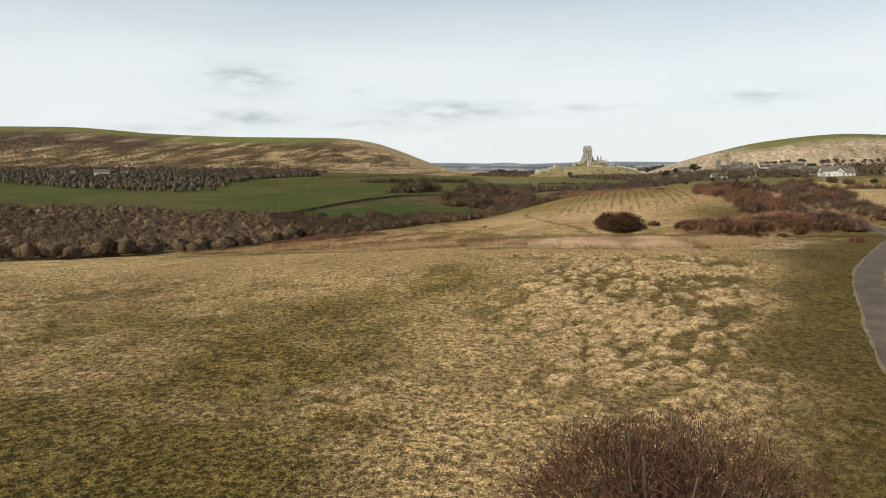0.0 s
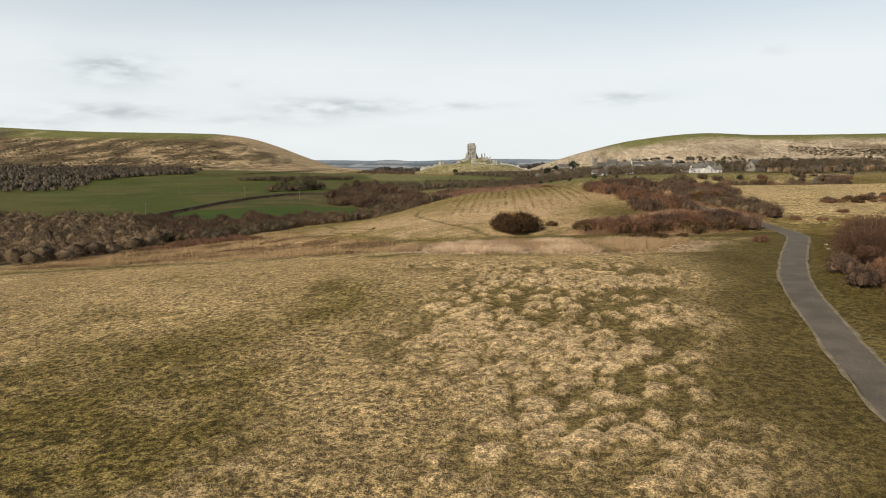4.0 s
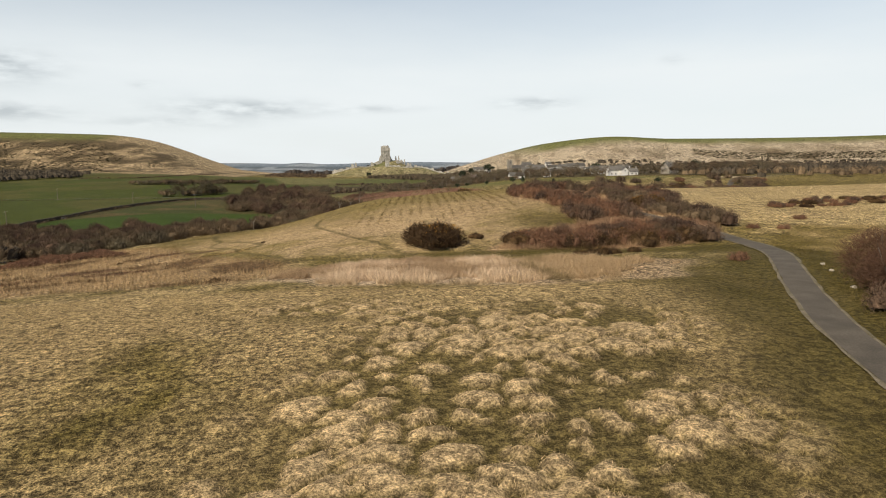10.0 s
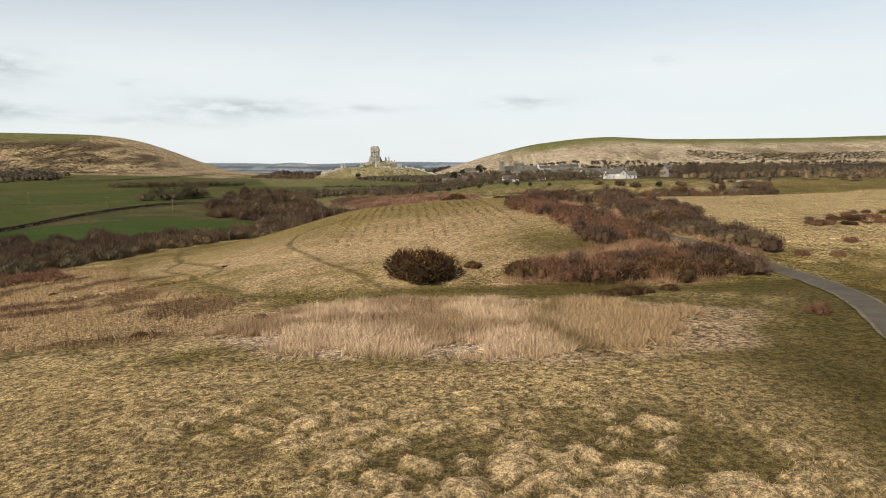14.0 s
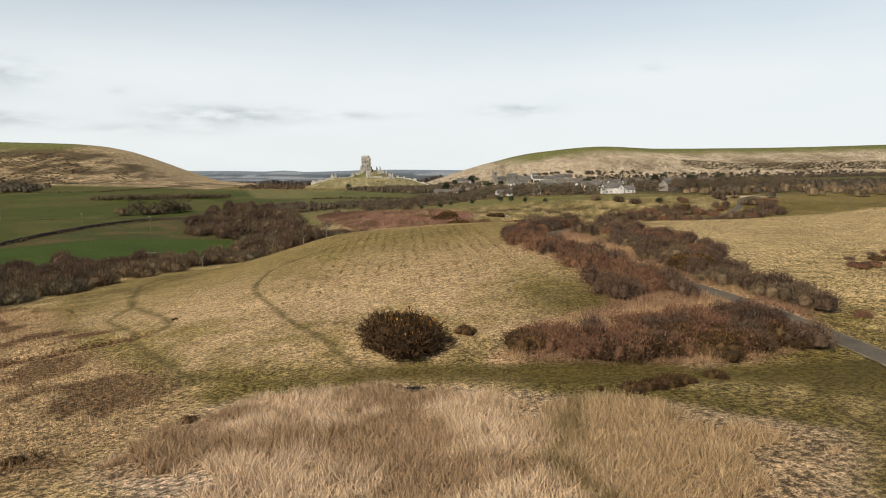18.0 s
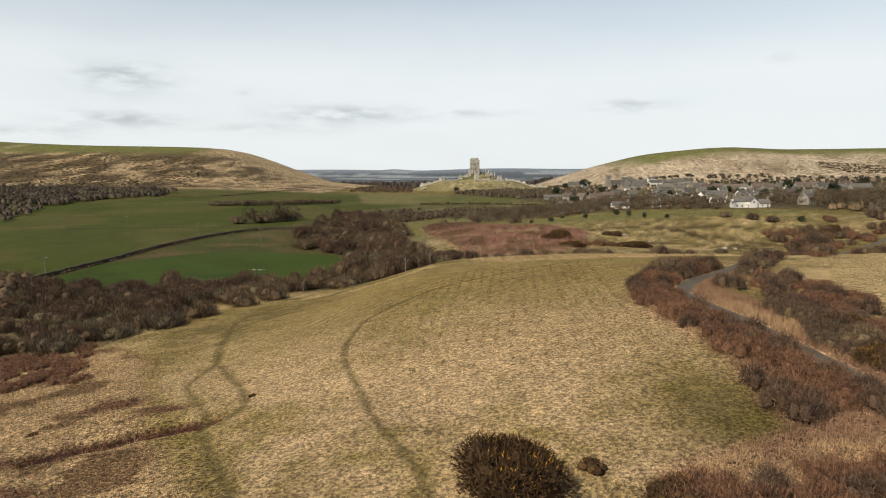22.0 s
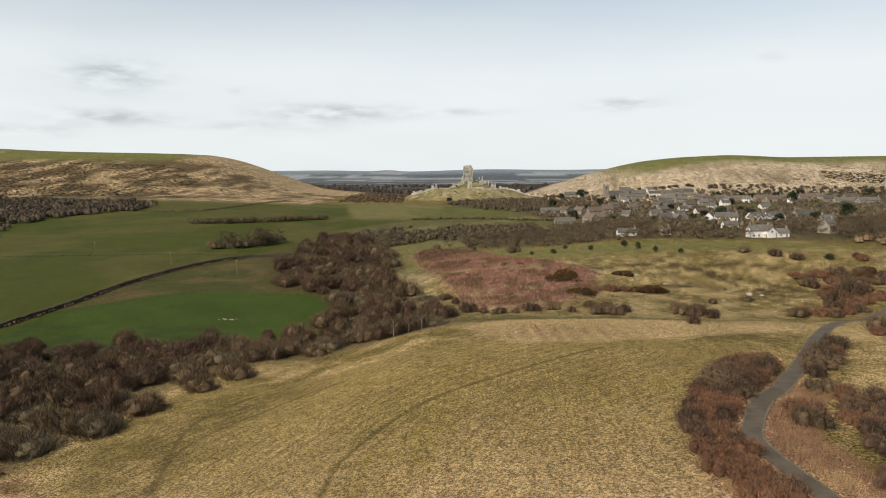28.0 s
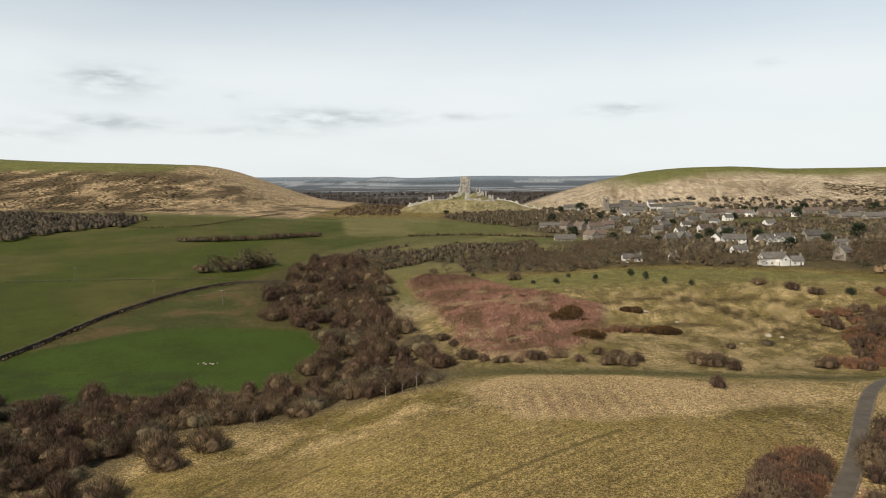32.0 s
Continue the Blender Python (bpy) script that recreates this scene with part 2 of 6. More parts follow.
def ground_material():
    """Rough pasture: the plan's land cover broken up by tufts, thatch and small bare spots."""
    m = bpy.data.materials.new("pasture")
    m.use_nodes = True
    n, l = m.node_tree.nodes, m.node_tree.links
    b = n["Principled BSDF"]
    b.inputs["Roughness"].default_value = 0.95
    b.inputs["Specular IOR Level"].default_value = 0.1
    cover, tuft = n.new("ShaderNodeVertexColor"), n.new("ShaderNodeAttribute")
    cover.layer_name, tuft.attribute_name = "cover", "tuft"
    co = n.new("ShaderNodeTexCoord")

    def noisy(scale, detail, lo, hi, p0, p1, stretch=None):
        t = n.new("ShaderNodeTexNoise")
        t.inputs["Scale"].default_value, t.inputs["Detail"].default_value = scale, detail
        t.inputs["Roughness"].default_value = 0.65
        src = co.outputs["Object"]
        if stretch:
            mp = n.new("ShaderNodeMapping")
            mp.inputs["Scale"].default_value = stretch
            l.new(src, mp.inputs["Vector"])
            src = mp.outputs["Vector"]
        l.new(src, t.inputs["Vector"])
        r = n.new("ShaderNodeMapRange")
        r.inputs["From Min"].default_value, r.inputs["From Max"].default_value = p0, p1
        r.inputs["To Min"].default_value, r.inputs["To Max"].default_value = lo, hi
        l.new(t.outputs["Fac"], r.inputs["Value"])
        return r.outputs["Result"], t.outputs["Fac"]

    def times(c, v, fac=None):
        x = n.new("ShaderNodeMixRGB")
        x.blend_type = "MULTIPLY"
        x.inputs["Fac"].default_value = 1.0
        if fac is not None:
            l.new(fac, x.inputs["Fac"])
        l.new(c, x.inputs[1])
        l.new(v, x.inputs[2])
        return x.outputs["Color"]

    tufts, h1 = noisy(2.0, 6, 0.28, 1.75, 0.42, 0.59)
    blades, h2 = noisy(7.5, 6, 0.30, 1.75, 0.42, 0.59)
    wide, _ = noisy(0.045, 4, 0.82, 1.16, 0.3, 0.7)
    mid, _ = noisy(0.55, 5, 0.70, 1.28, 0.36, 0.64)
    c = times(cover.outputs["Color"], wide)
    c = times(c, mid, tuft.outputs["Fac"])
    c = times(c, tufts, tuft.outputs["Fac"])
    c = times(c, blades, tuft.outputs["Fac"])
    rough = n.new("ShaderNodeAttribute")
    rough.attribute_name = "rough"
    clumps, _ = noisy(0.17, 6, 0.30, 1.38, 0.40, 0.56)
    c = times(c, clumps, rough.outputs["Fac"])
    l.new(c, b.inputs["Base Color"])
    add = n.new("ShaderNodeMath")
    add.operation = "ADD"
    l.new(h1, add.inputs[0])
    l.new(h2, add.inputs[1])
    by = n.new("ShaderNodeMath")
    by.operation = "MULTIPLY"
    l.new(add.outputs[0], by.inputs[0])
    l.new(tuft.outputs["Fac"], by.inputs[1])
    bn = n.new("ShaderNodeBump")
    bn.inputs["Strength"].default_value, bn.inputs["Distance"].default_value = 1.0, 0.24
    l.new(by.outputs[0], bn.inputs["Height"])
    l.new(bn.outputs["Normal"], b.inputs["Normal"])
    return m


# ---- plan helpers ----
def value_noise(x, y, size, seed=0):
    """Smooth noise from 0 to 1 with features of about that size."""
    u, v = np.asarray(x, float) / size + 1000.5, np.asarray(y, float) / size + 1000.5
    i, j = np.floor(u).astype(np.int64), np.floor(v).astype(np.int64)
    a, b = u - i, v - j
    a, b = a * a * (3 - 2 * a), b * b * (3 - 2 * b)

    def at(p, q):
        k = (p * 374761393 + q * 668265263 + seed * 974634777) & 0x7FFFFFFF
        k = ((k ^ (k >> 13)) * 1274126177) & 0x7FFFFFFF
        return ((k ^ (k >> 16)) & 0xFFFF) / 65535.0

    return (at(i, j) * (1 - a) + at(i + 1, j) * a) * (1 - b) + (at(i, j + 1) * (1 - a) + at(i + 1, j + 1) * a) * b


def rough_noise(x, y, size, seed=0, octaves=4):
    total, gain = 0, 0
    for k in range(octaves):
        total, gain = total + value_noise(x, y, size / 2**k, seed + k) * 0.55**k, gain + 0.55**k
    return total / gain


def cells(x, y, size, seed=0):
    """Distance to the nearest and to the second nearest of scattered points, in sizes."""
    u, v = x / size, y / size
    i, j = np.floor(u), np.floor(v)
    best, second = np.full(x.shape, 9.0), np.full(x.shape, 9.0)
    for p in (-1, 0, 1):
        for q in (-1, 0, 1):
            a, b = i + p, j + q
            h = np.sin(a * 127.1 + b * 311.7 + seed) * 43758.5453
            k = np.sin(a * 269.5 + b * 183.3 + seed) * 24634.6345
            dx, dy = a + h - np.floor(h) - u, b + k - np.floor(k) - v
            d = np.hypot(dx, dy)
            second = np.where(d < best, best, np.minimum(second, d))
            best = np.minimum(best, d)
    return best, second


def along(x, y, pts, reach=32):
    """Distance to a line of points; further off than reach just a large number."""
    q, x, y = np.array(pts, float), np.asarray(x, float), np.asarray(y, float)
    out = np.full(x.shape, 1e3)
    for k in range(0, len(q) - 1, 6):
        c = q[k:k + 7]
        near = np.nonzero((x > c[:, 0].min() - reach) & (x < c[:, 0].max() + reach) & (y > c[:, 1].min() - reach) & (y < c[:, 1].max() + reach))
        u, v = x[near], y[near]
        if not len(u):
            continue
        best = out[near]
        for (ax, ay), (bx, by) in zip(c[:-1], c[1:]):
            dx, dy = bx - ax, by - ay
            t = np.clip(((u - ax) * dx + (v - ay) * dy) / (dx * dx + dy * dy), 0, 1)
            best = np.minimum(best, np.hypot(u - ax - t * dx, v - ay - t * dy))
        out[near] = best
    return out


def inside(x, y, pts):
    """Signed distance to a closed outline, positive inside."""
    odd = np.zeros(np.shape(x), bool)
    for (ax, ay), (bx, by) in zip(pts, pts[1:] + pts[:1]):
        odd ^= ((ay > y) != (by > y)) & (x < (bx - ax) * (y - ay) / ((by - ay) or 1e-9) + ax)
    d = along(x, y, pts + pts[:1])
    return np.where(odd, d, -d)


def curve(pts, step=2.0):
    """A smooth line through the points, in even steps."""
    p = [np.array(q, float) for q in pts]
    p = [2 * p[0] - p[1]] + p + [2 * p[-1] - p[-2]]
    out = []
    for a, b, c, d in zip(p[:-3], p[1:-2], p[2:-1], p[3:]):
        for t in np.linspace(0, 1, max(2, int(np.linalg.norm(c - b) / step)), endpoint=False):
            out.append(0.5 * (2 * b + (c - a) * t + (2 * a - 5 * b + 4 * c - d) * t * t + (3 * b - a - 3 * c + d) * t**3))
    return [tuple(q) for q in out] + [tuple(p[-2])]


# ---- the plan ----
LANE = curve([(25, -60), (20, -10), (20, 25), (23, 50), (26, 63), (29, 74), (34, 90), (41, 106), (50, 124), (57, 139), (61, 154), (60, 168), (55, 186), (51, 205), (48, 222), (46, 240), (49, 249), (55, 260), (62, 268), (76, 288), (93, 315), (112, 342), (145, 378), (184, 409), (207, 436), (230, 470), (262, 484), (330, 492), (420, 500)])
PATHS = [curve(p, 1.5) for p in (
    [(56, 146), (44, 150), (35, 152), (19, 157), (7, 160), (-6, 161), (-17, 166), (-24, 176), (-32, 190), (-35, 198), (-45, 215), (-46, 230), (-55, 260), (-60, 285), (-52, 305)],
    [(-31, 193), (-30, 200), (-33, 208), (-44, 227)],
    [(-46, 230), (-53, 250), (-55, 272), (-42, 293), (-28, 302)],
    [(2, 163), (-2, 174), (-8, 187), (-12, 198), (-19, 221), (-20, 242), (-18, 252), (-11, 265), (-3, 274), (11, 284), (34, 300)],
)]
TRACKS = [curve(p, 3) for p in ([(60, 470), (85, 478), (110, 470), (135, 448), (150, 425)], [(95, 486), (112, 472), (128, 440), (150, 428), (175, 440)], [(70, 440), (95, 446), (120, 440), (140, 418)], [(110, 470), (130, 474), (152, 462), (170, 450)])]
LONE_FIELD = [(-188, 374), (-180, 430), (-150, 468), (-140, 472), (-115, 476), (-75, 474), (-58, 440), (-70, 388), (-120, 374)]
MARSH_FIELD = [(-180, 430), (-172, 500), (-176, 550), (-150, 590), (-120, 540), (-105, 490), (-115, 476), (-140, 472)]
WEST_FIELDS = [(-900, 330), (-300, 330), (-190, 370), (-180, 440), (-190, 510), (-182, 570), (-145, 592), (-130, 660), (-120, 740), (-60, 880), (0, 1000), (-60, 1090), (-250, 1070), (-420, 1020), (-900, 1000)]
FORE_FIELD = [(-180, -40), (15, -40), (16, 20), (19, 50), (24, 72), (31, 92), (40, 112), (36, 114), (10, 117), (-20, 124), (-60, 132), (-120, 128), (-160, 110)]
REEDS = [(-18, 138), (-8, 124), (2, 119), (12, 117), (22, 116), (33, 119), (40, 132), (30, 144), (19, 150), (6, 156), (-8, 157), (-16, 150)]
REED_WEST = [(-100, 150), (-60, 138), (-22, 136), (-16, 152), (-22, 170), (-40, 190), (-46, 205), (-62, 240), (-85, 262), (-110, 250), (-125, 200)]
KNOLL = [(-20, 168), (10, 164), (24, 168), (36, 176), (40, 200), (37, 228), (42, 250), (62, 285), (70, 300), (30, 318), (-10, 318), (-40, 312), (-70, 318), (-86, 300), (-70, 250), (-46, 205), (-34, 190)]
PALE_REEDS = [(1, 341), (15, 366), (49, 362), (76, 340), (95, 326), (60, 312), (30, 306), (14, 312)]
BRACKEN_MOUND = [(-28, 545), (-36, 600), (-26, 616), (3, 594), (30, 524), (50, 486), (62, 472), (60, 440), (52, 418), (40, 406), (26, 392), (11, 402), (0, 425), (-5, 455), (-14, 500)]
EAST_FIELD = [(66, 178), (66, 200), (86, 262), (100, 285), (150, 350), (260, 400), (420, 380), (420, 150), (130, 150), (90, 165)]
BACK_COMMON = [(-56, 632), (10, 596), (60, 560), (125, 545), (178, 520), (230, 480), (160, 400), (110, 352), (50, 366), (0, 370), (-8, 400), (-30, 470), (-40, 522), (-53, 605)]
LANE_SIDE = [(19, 162), (30, 156), (46, 154), (58, 158), (66, 172), (67, 186), (63, 206), (59, 228), (57, 242), (62, 254), (72, 266), (66, 274), (52, 268), (42, 256), (36, 228), (40, 200), (38, 178), (24, 170)]
WOODED = [(-70, 345), (-36, 360), (-8, 352), (-4, 395), (-14, 440), (-30, 475), (-40, 525), (-53, 610), (-66, 645), (-100, 725), (-125, 655), (-122, 556), (-108, 500), (-80, 484), (-54, 444), (-58, 402), (-120, 390), (-185, 392), (-440, 392), (-440, 320), (-300, 160), (-200, 128), (-150, 140), (-118, 235), (-92, 268), (-86, 300), (-88, 343)]
BELTED = [(-70, 650), (10, 606), (63, 570), (127, 554), (185, 530), (240, 500), (420, 520), (700, 560), (900, 760), (620, 1000), (520, 1120), (360, 1240), (180, 1290), (0, 1270), (-40, 1120), (40, 1000), (100, 900), (60, 830), (0, 800), (-60, 790), (-100, 725)]
MEADOWS = [[(-13, 830), (35, 915), (77, 948), (90, 905), (72, 861), (30, 812), (-6, 794)], [(-72, 740), (-43, 752), (-15, 790), (-10, 821), (-34, 826), (-60, 772)], [(-57, 632), (-24, 628), (4, 616), (2, 655), (-38, 690), (-57, 650)], [(77, 830), (100, 800), (84, 690), (65, 700), (62, 760)], [(-178, 1120), (-100, 1142), (-30, 1100), (-38, 938), (-71, 881), (-124, 873), (-145, 960)]]
TRENCH = [(-34, 195), (-40, 193), (-48, 190), (-54, 187)]


def grown(start, stop, step, grow):
    out, at = [], start
    while at < stop:
        out.append(at)
        at += step + grow * (at - start)
    return out + [stop]


def tussocks(x, y):
    """Rounded mounds of matted grass with low gaps between: their rise, and how far the ground is mounded at all."""
    best, second = cells(x + 1.3 * (rough_noise(x, y, 1.8, 3, 2) - 0.5), y + 1.3 * (rough_noise(x, y, 1.8, 4, 2) - 0.5), 2.7, 5)
    gap = 0.02 + 0.30 * smooth(0.46, 0.62, rough_noise(x, y, 8, 25, 2))
    mound = smooth(gap, gap + 0.20, second - best) * (1 - 0.45 * smooth(0.1, 0.7, best)) * 0.42
    here = smooth(0.36, 0.68, rough_noise(x, y, 26, 21, 3) + bump(x, y, 5, 76, 13, 24, 0.34) - bump(x, y, 34, 84, 10, 40, 0.4) - bump(x, y, -50, 80, 24, 60, 0.15))
    here = here * smooth(28, 40, y) * (1 - smooth(104, 116, y))
    return mound * here, here


def cover_of(x, y):
    """Colour of what grows with far haze painted in, how tufted it is, and how far it stands above the bare land."""
    n1, n2, n3 = rough_noise(x, y, 40, 1), rough_noise(x, y, 11, 5), rough_noise(x, y, 3.5, 9, 3)
    straw, olive, turf = np.array((0.395, 0.286, 0.134)), np.array((0.128, 0.097, 0.027)), np.array((0.073, 0.056, 0.0145))
    col = np.empty((len(x), 3))
    tuft, lift = np.full(len(x), 0.9), np.zeros(len(x))
    col[:] = olive

    def lay(mask, colour, t=None):
        nonlocal col
        mask = np.clip(mask, 0, 1)[:, None]
        col = col * (1 - mask) + np.asarray(colour) * mask
        if t is not None:
            tuft[:] = tuft * (1 - mask[:, 0]) + t * mask[:, 0]

    grass = smooth(0.35, 0.65, 0.5 * n1 + 0.3 * n2 + 0.2 * n3)
    lay(grass * (1 - 0.8 * smooth(320, 400, y)), straw)
    lay(smooth(600, 660, y) * (1 - smooth(1060, 1120, y)), (0.088, 0.082, 0.028), 0.5)
    # fore field: greener to the west and towards the lane, straw in the middle
    fore = smooth(-3, 3, inside(x, y, FORE_FIELD) + 5 * (n2 - 0.5))
    dry = smooth(0.27, 0.66, 0.35 * n1 + 0.35 * n2 + 0.3 * n3 + bump(x, y, 8, 92, 16, 26, 0.28) + bump(x, y, 6, 40, 22, 16, 0.15) + bump(x, y, -14, 46, 22, 12, 0.10) - bump(x, y, -28, 34, 9, 8, 0.20) - bump(x, y, -27, 52, 8, 8, 0.18) + bump(x, y, -46, 88, 22, 18, 0.06) - bump(x, y, -16, 92, 8, 13, 0.32) - bump(x, y, -26, 62, 11, 20, 0.22) + bump(x, y, -30, 113, 50, 15, 0.42) )
    lay(fore, olive * 1.0)
    lay(fore * dry, straw * 0.88)
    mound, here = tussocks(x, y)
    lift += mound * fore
    # darker in the gaps between the mounds, paler on their tops
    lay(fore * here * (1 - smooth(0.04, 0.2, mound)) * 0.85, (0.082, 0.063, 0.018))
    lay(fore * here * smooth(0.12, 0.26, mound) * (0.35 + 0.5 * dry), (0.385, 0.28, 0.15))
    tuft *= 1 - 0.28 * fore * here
    lane = along(x, y, LANE)
    verge = (1 - smooth(6, 15, lane + 9 * (n2 - 0.5))) * (y < 152) * (x < 62)
    verge = np.maximum(verge, bump(x, y, 35, 106, 7, 20, 1.1))
    lay(verge * 0.9, turf, 0.55)
    # reeds in the dip
    reeds = smooth(-2.5, 2.5, inside(x, y, REEDS) + 5 * (n2 - 0.5))
    lay(reeds, (0.47, 0.35, 0.23), 0.9)
    lay(reeds * smooth(12, 22, x + 8 * (n2 - 0.5)) * 0.75, (0.26, 0.175, 0.085))
    lay(reeds * smooth(0.55, 0.68, n2) * 0.7, (0.19, 0.118, 0.055))
    lay(reeds * (1 - smooth(0.4, 1.6, along(x, y, [(20, 116), (17, 130), (22, 142), (26, 152)]) + 2.4 * (n3 - 0.5))) * 0.6, (0.10, 0.075, 0.025))
    west = smooth(-4, 4, inside(x, y, REED_WEST) + 8 * (n2 - 0.5))
    lay(west, (0.34, 0.235, 0.12), 0.9)
    lay(west * smooth(0.53, 0.60, rough_noise(x, y, 9, 33)) * 0.85, (0.125, 0.075, 0.036))
    # knoll: combed straw grass with a mown look
    knoll = smooth(-4, 4, inside(x, y, KNOLL) + 6 * (n2 - 0.5))
    side = along(x, y, PATHS[3], 70)
    comb = np.where(side < 900, 0.5 + 0.5 * np.sin(side * 2.0 + 2.5 * n2), 0.5)
    lay(knoll, olive * 1.35, 0.7)
    lay(knoll * smooth(0.20, 0.58, 0.4 * n1 + 0.3 * n2 + 0.3 * n3) * (1 - smooth(185, 280, y) * 0.72), (0.378, 0.268, 0.144))
    lay(knoll * smooth(0.5, 0.95, comb) * 0.42 * smooth(0.3, 0.55, n2) * smooth(225, 262, y), olive * 0.85)
    lay(knoll * smooth(0.5, 0.62, rough_noise(x, y, 9, 23)) * (1 - smooth(-70, -20, x)) * 0.5, turf * 1.1)
    lay(bump(x, y, 34, 182, 7, 14, 1.0) * 0.8, turf * 1.1, 0.6)
    trench = 1 - smooth(1.3, 3.1, along(x, y, TRENCH) + 1.5 * (n3 - 0.5))
    lay(trench, (0.060, 0.026, 0.016))
    for cx, cy, sx, sy in ((-112, 284, 7, 5), (-98, 280, 7, 6), (-92, 248, 5, 4), (-54, 208, 5, 3), (-44, 203, 5, 2), (-62, 184, 7, 4), (-52, 174, 7, 4), (-70, 170, 8, 4)):
        lay(smooth(0.4, 0.75, bump(x, y, cx, cy, sx, sy, 1) + 0.5 * (n3 - 0.5)) * 0.85, (0.095, 0.045, 0.026))
    lift -= 0.9 * trench
    # lane side: bracken bank, dead and red-brown
    bank = smooth(-2, 2, inside(x, y, LANE_SIDE) + 4 * (n2 - 0.5))
    lay(bank, (0.25, 0.152, 0.09), 1.0)
    lay(bank * smooth(0.5, 0.65, n2), (0.36, 0.24, 0.13))
    # east field: pale with streaks across
    east = smooth(-4, 4, inside(x, y, EAST_FIELD))
    streak = 0.5 + 0.5 * np.sin(y * 1.25 + 0.35 * x + 4 * n2)
    lay(east, straw * 1.02, 0.95)
    lay(east * streak * smooth(0.35, 0.6, n2) * 0.5, olive * 1.2)
    # back common
    back = smooth(-5, 5, inside(x, y, BACK_COMMON) + 8 * (n2 - 0.5))
    lay(back, (0.150, 0.116, 0.042), 0.9)
    lay(back * smooth(0.42, 0.62, 0.5 * n2 + 0.5 * n3), (0.30, 0.225, 0.105))
    lay(back * smooth(500, 530, y + 0.12 * x), (0.128, 0.116, 0.038), 0.6)
    for p in TRACKS:
        worn = (1 - smooth(0.5, 1.4, np.abs(along(x, y, p) - 0.9) + 0.9 * (n3 - 0.5))) * back
        lay(worn * 0.85, (0.055, 0.040, 0.016))
    wet = np.exp(-(((y - 376 + 0.12 * x) / 11) ** 2)) * (x > -12) * (1 - smooth(110, 150, x))
    lay(wet * 0.9, (0.085, 0.078, 0.025))
    pale = smooth(-3, 3, inside(x, y, PALE_REEDS) + 4 * (n2 - 0.5))
    lay(pale * 0.8, (0.38, 0.28, 0.145))
    ridge = 0.5 + 0.5 * np.sin(x * 1.5)
    lay(pale * ridge * bump(x, y, 25, 322, 16, 12, 0.8), (0.24, 0.16, 0.085))
    fern = smooth(-4, 4, inside(x, y, BRACKEN_MOUND) + 10 * (n2 - 0.5))
    lay(fern, (0.225, 0.122, 0.084), 1.0)
    lay(fern * smooth(0.48, 0.62, rough_noise(x, y, 9, 41)) * 0.8, (0.12, 0.075, 0.04))
    lay(fern * smooth(0.6, 0.72, rough_noise(x, y, 14, 43)) * 0.8, (0.30, 0.225, 0.125))
    lay(fern * smooth(555, 575, y + 8 * (n2 - 0.5)) * 0.9, (0.125, 0.072, 0.045))
    stony = bump(x, y, -34, 505, 9, 16, 1.3) * smooth(0.42, 0.6, n3)
    lay(stony * 0.8, (0.34, 0.27, 0.17), 0.9)
    lift += fern * 1.2
    litter = smooth(-10, 2, inside(x, y, WOODED))
    lay(litter * 0.9, (0.115, 0.088, 0.045), 0.8)
    litter = smooth(-8, 6, inside(x, y, BELTED) + 10 * (n2 - 0.5))
    lay(litter * 0.85, (0.085, 0.068, 0.036), 0.8)
    low = smooth(0, 8, x + 190) * (1 - smooth(-62, -50, x)) * smooth(380, 392, y) * (1 - smooth(640, 700, y))
    lay(low, (0.066, 0.056, 0.020), 0.7)
    # pasture to the west
    fields = smooth(-3, 3, inside(x, y, WEST_FIELDS))
    lay(fields, (0.047, 0.056, 0.009), 0.45)
    lay(fields * smooth(0.45, 0.6, rough_noise(x, y, 60, 61, 3)), (0.068, 0.066, 0.017))
    marsh = smooth(-2, 2, inside(x, y, MARSH_FIELD) + 3 * (n2 - 0.5))
    lay(marsh, (0.050, 0.054, 0.015), 0.6)
    lay(marsh * smooth(0.5, 0.62, rough_noise(x, y, 16, 71)), (0.088, 0.066, 0.026))
    lone = smooth(-2, 2, inside(x, y, LONE_FIELD) + 2 * (n2 - 0.5))
    lay(lone, (0.036, 0.056, 0.008), 0.35)
    lay(lone * smooth(0.56, 0.64, rough_noise(x * 0.5, y, 7, 75)) * (1 - smooth(402, 412, y)) * 0.6, (0.026, 0.034, 0.010))
    # meadow strips between the hedges before the village, and under the castle
    for strip in MEADOWS:
        lay(smooth(-3, 3, inside(x, y, strip) + 4 * (n2 - 0.5)), (0.125, 0.112, 0.042), 0.5)
    # village meadows
    for cx, cy, sx, sy in ((78, 868, 46, 24), (300, 800, 60, 20), (360, 980, 70, 22), (520, 760, 90, 30), (415, 850, 40, 34), (-290, 1040, 130, 20), (20, 720, 70, 14), (-10, 980, 60, 60)):
        lay(smooth(0.45, 0.6, bump(x, y, cx, cy, sx, sy, 1)) * 0.9, (0.085, 0.088, 0.026), 0.4)
    # the two downs
    slope_w = smooth(1040, 1075, y + 0.06 * (x + 400) + 30 * (n2 - 0.5)) * (x < -215) * (1 - smooth(2000, 2200, y))
    down = rough_noise(x, y, 30, 81)
    lay(slope_w, (0.32, 0.235, 0.13), 0.95)
    lay(slope_w * smooth(0.47, 0.57, 0.5 * down + 0.5 * n3 + 0.07 * smooth(-380, -560, x)) * (1 - smooth(1330, 1380, y)), (0.085, 0.062, 0.032))
    lay(slope_w * smooth(1300, 1340, y + 30 * (n1 - 0.5)) * smooth(-480, -540, x), (0.115, 0.115, 0.036), 0.5)
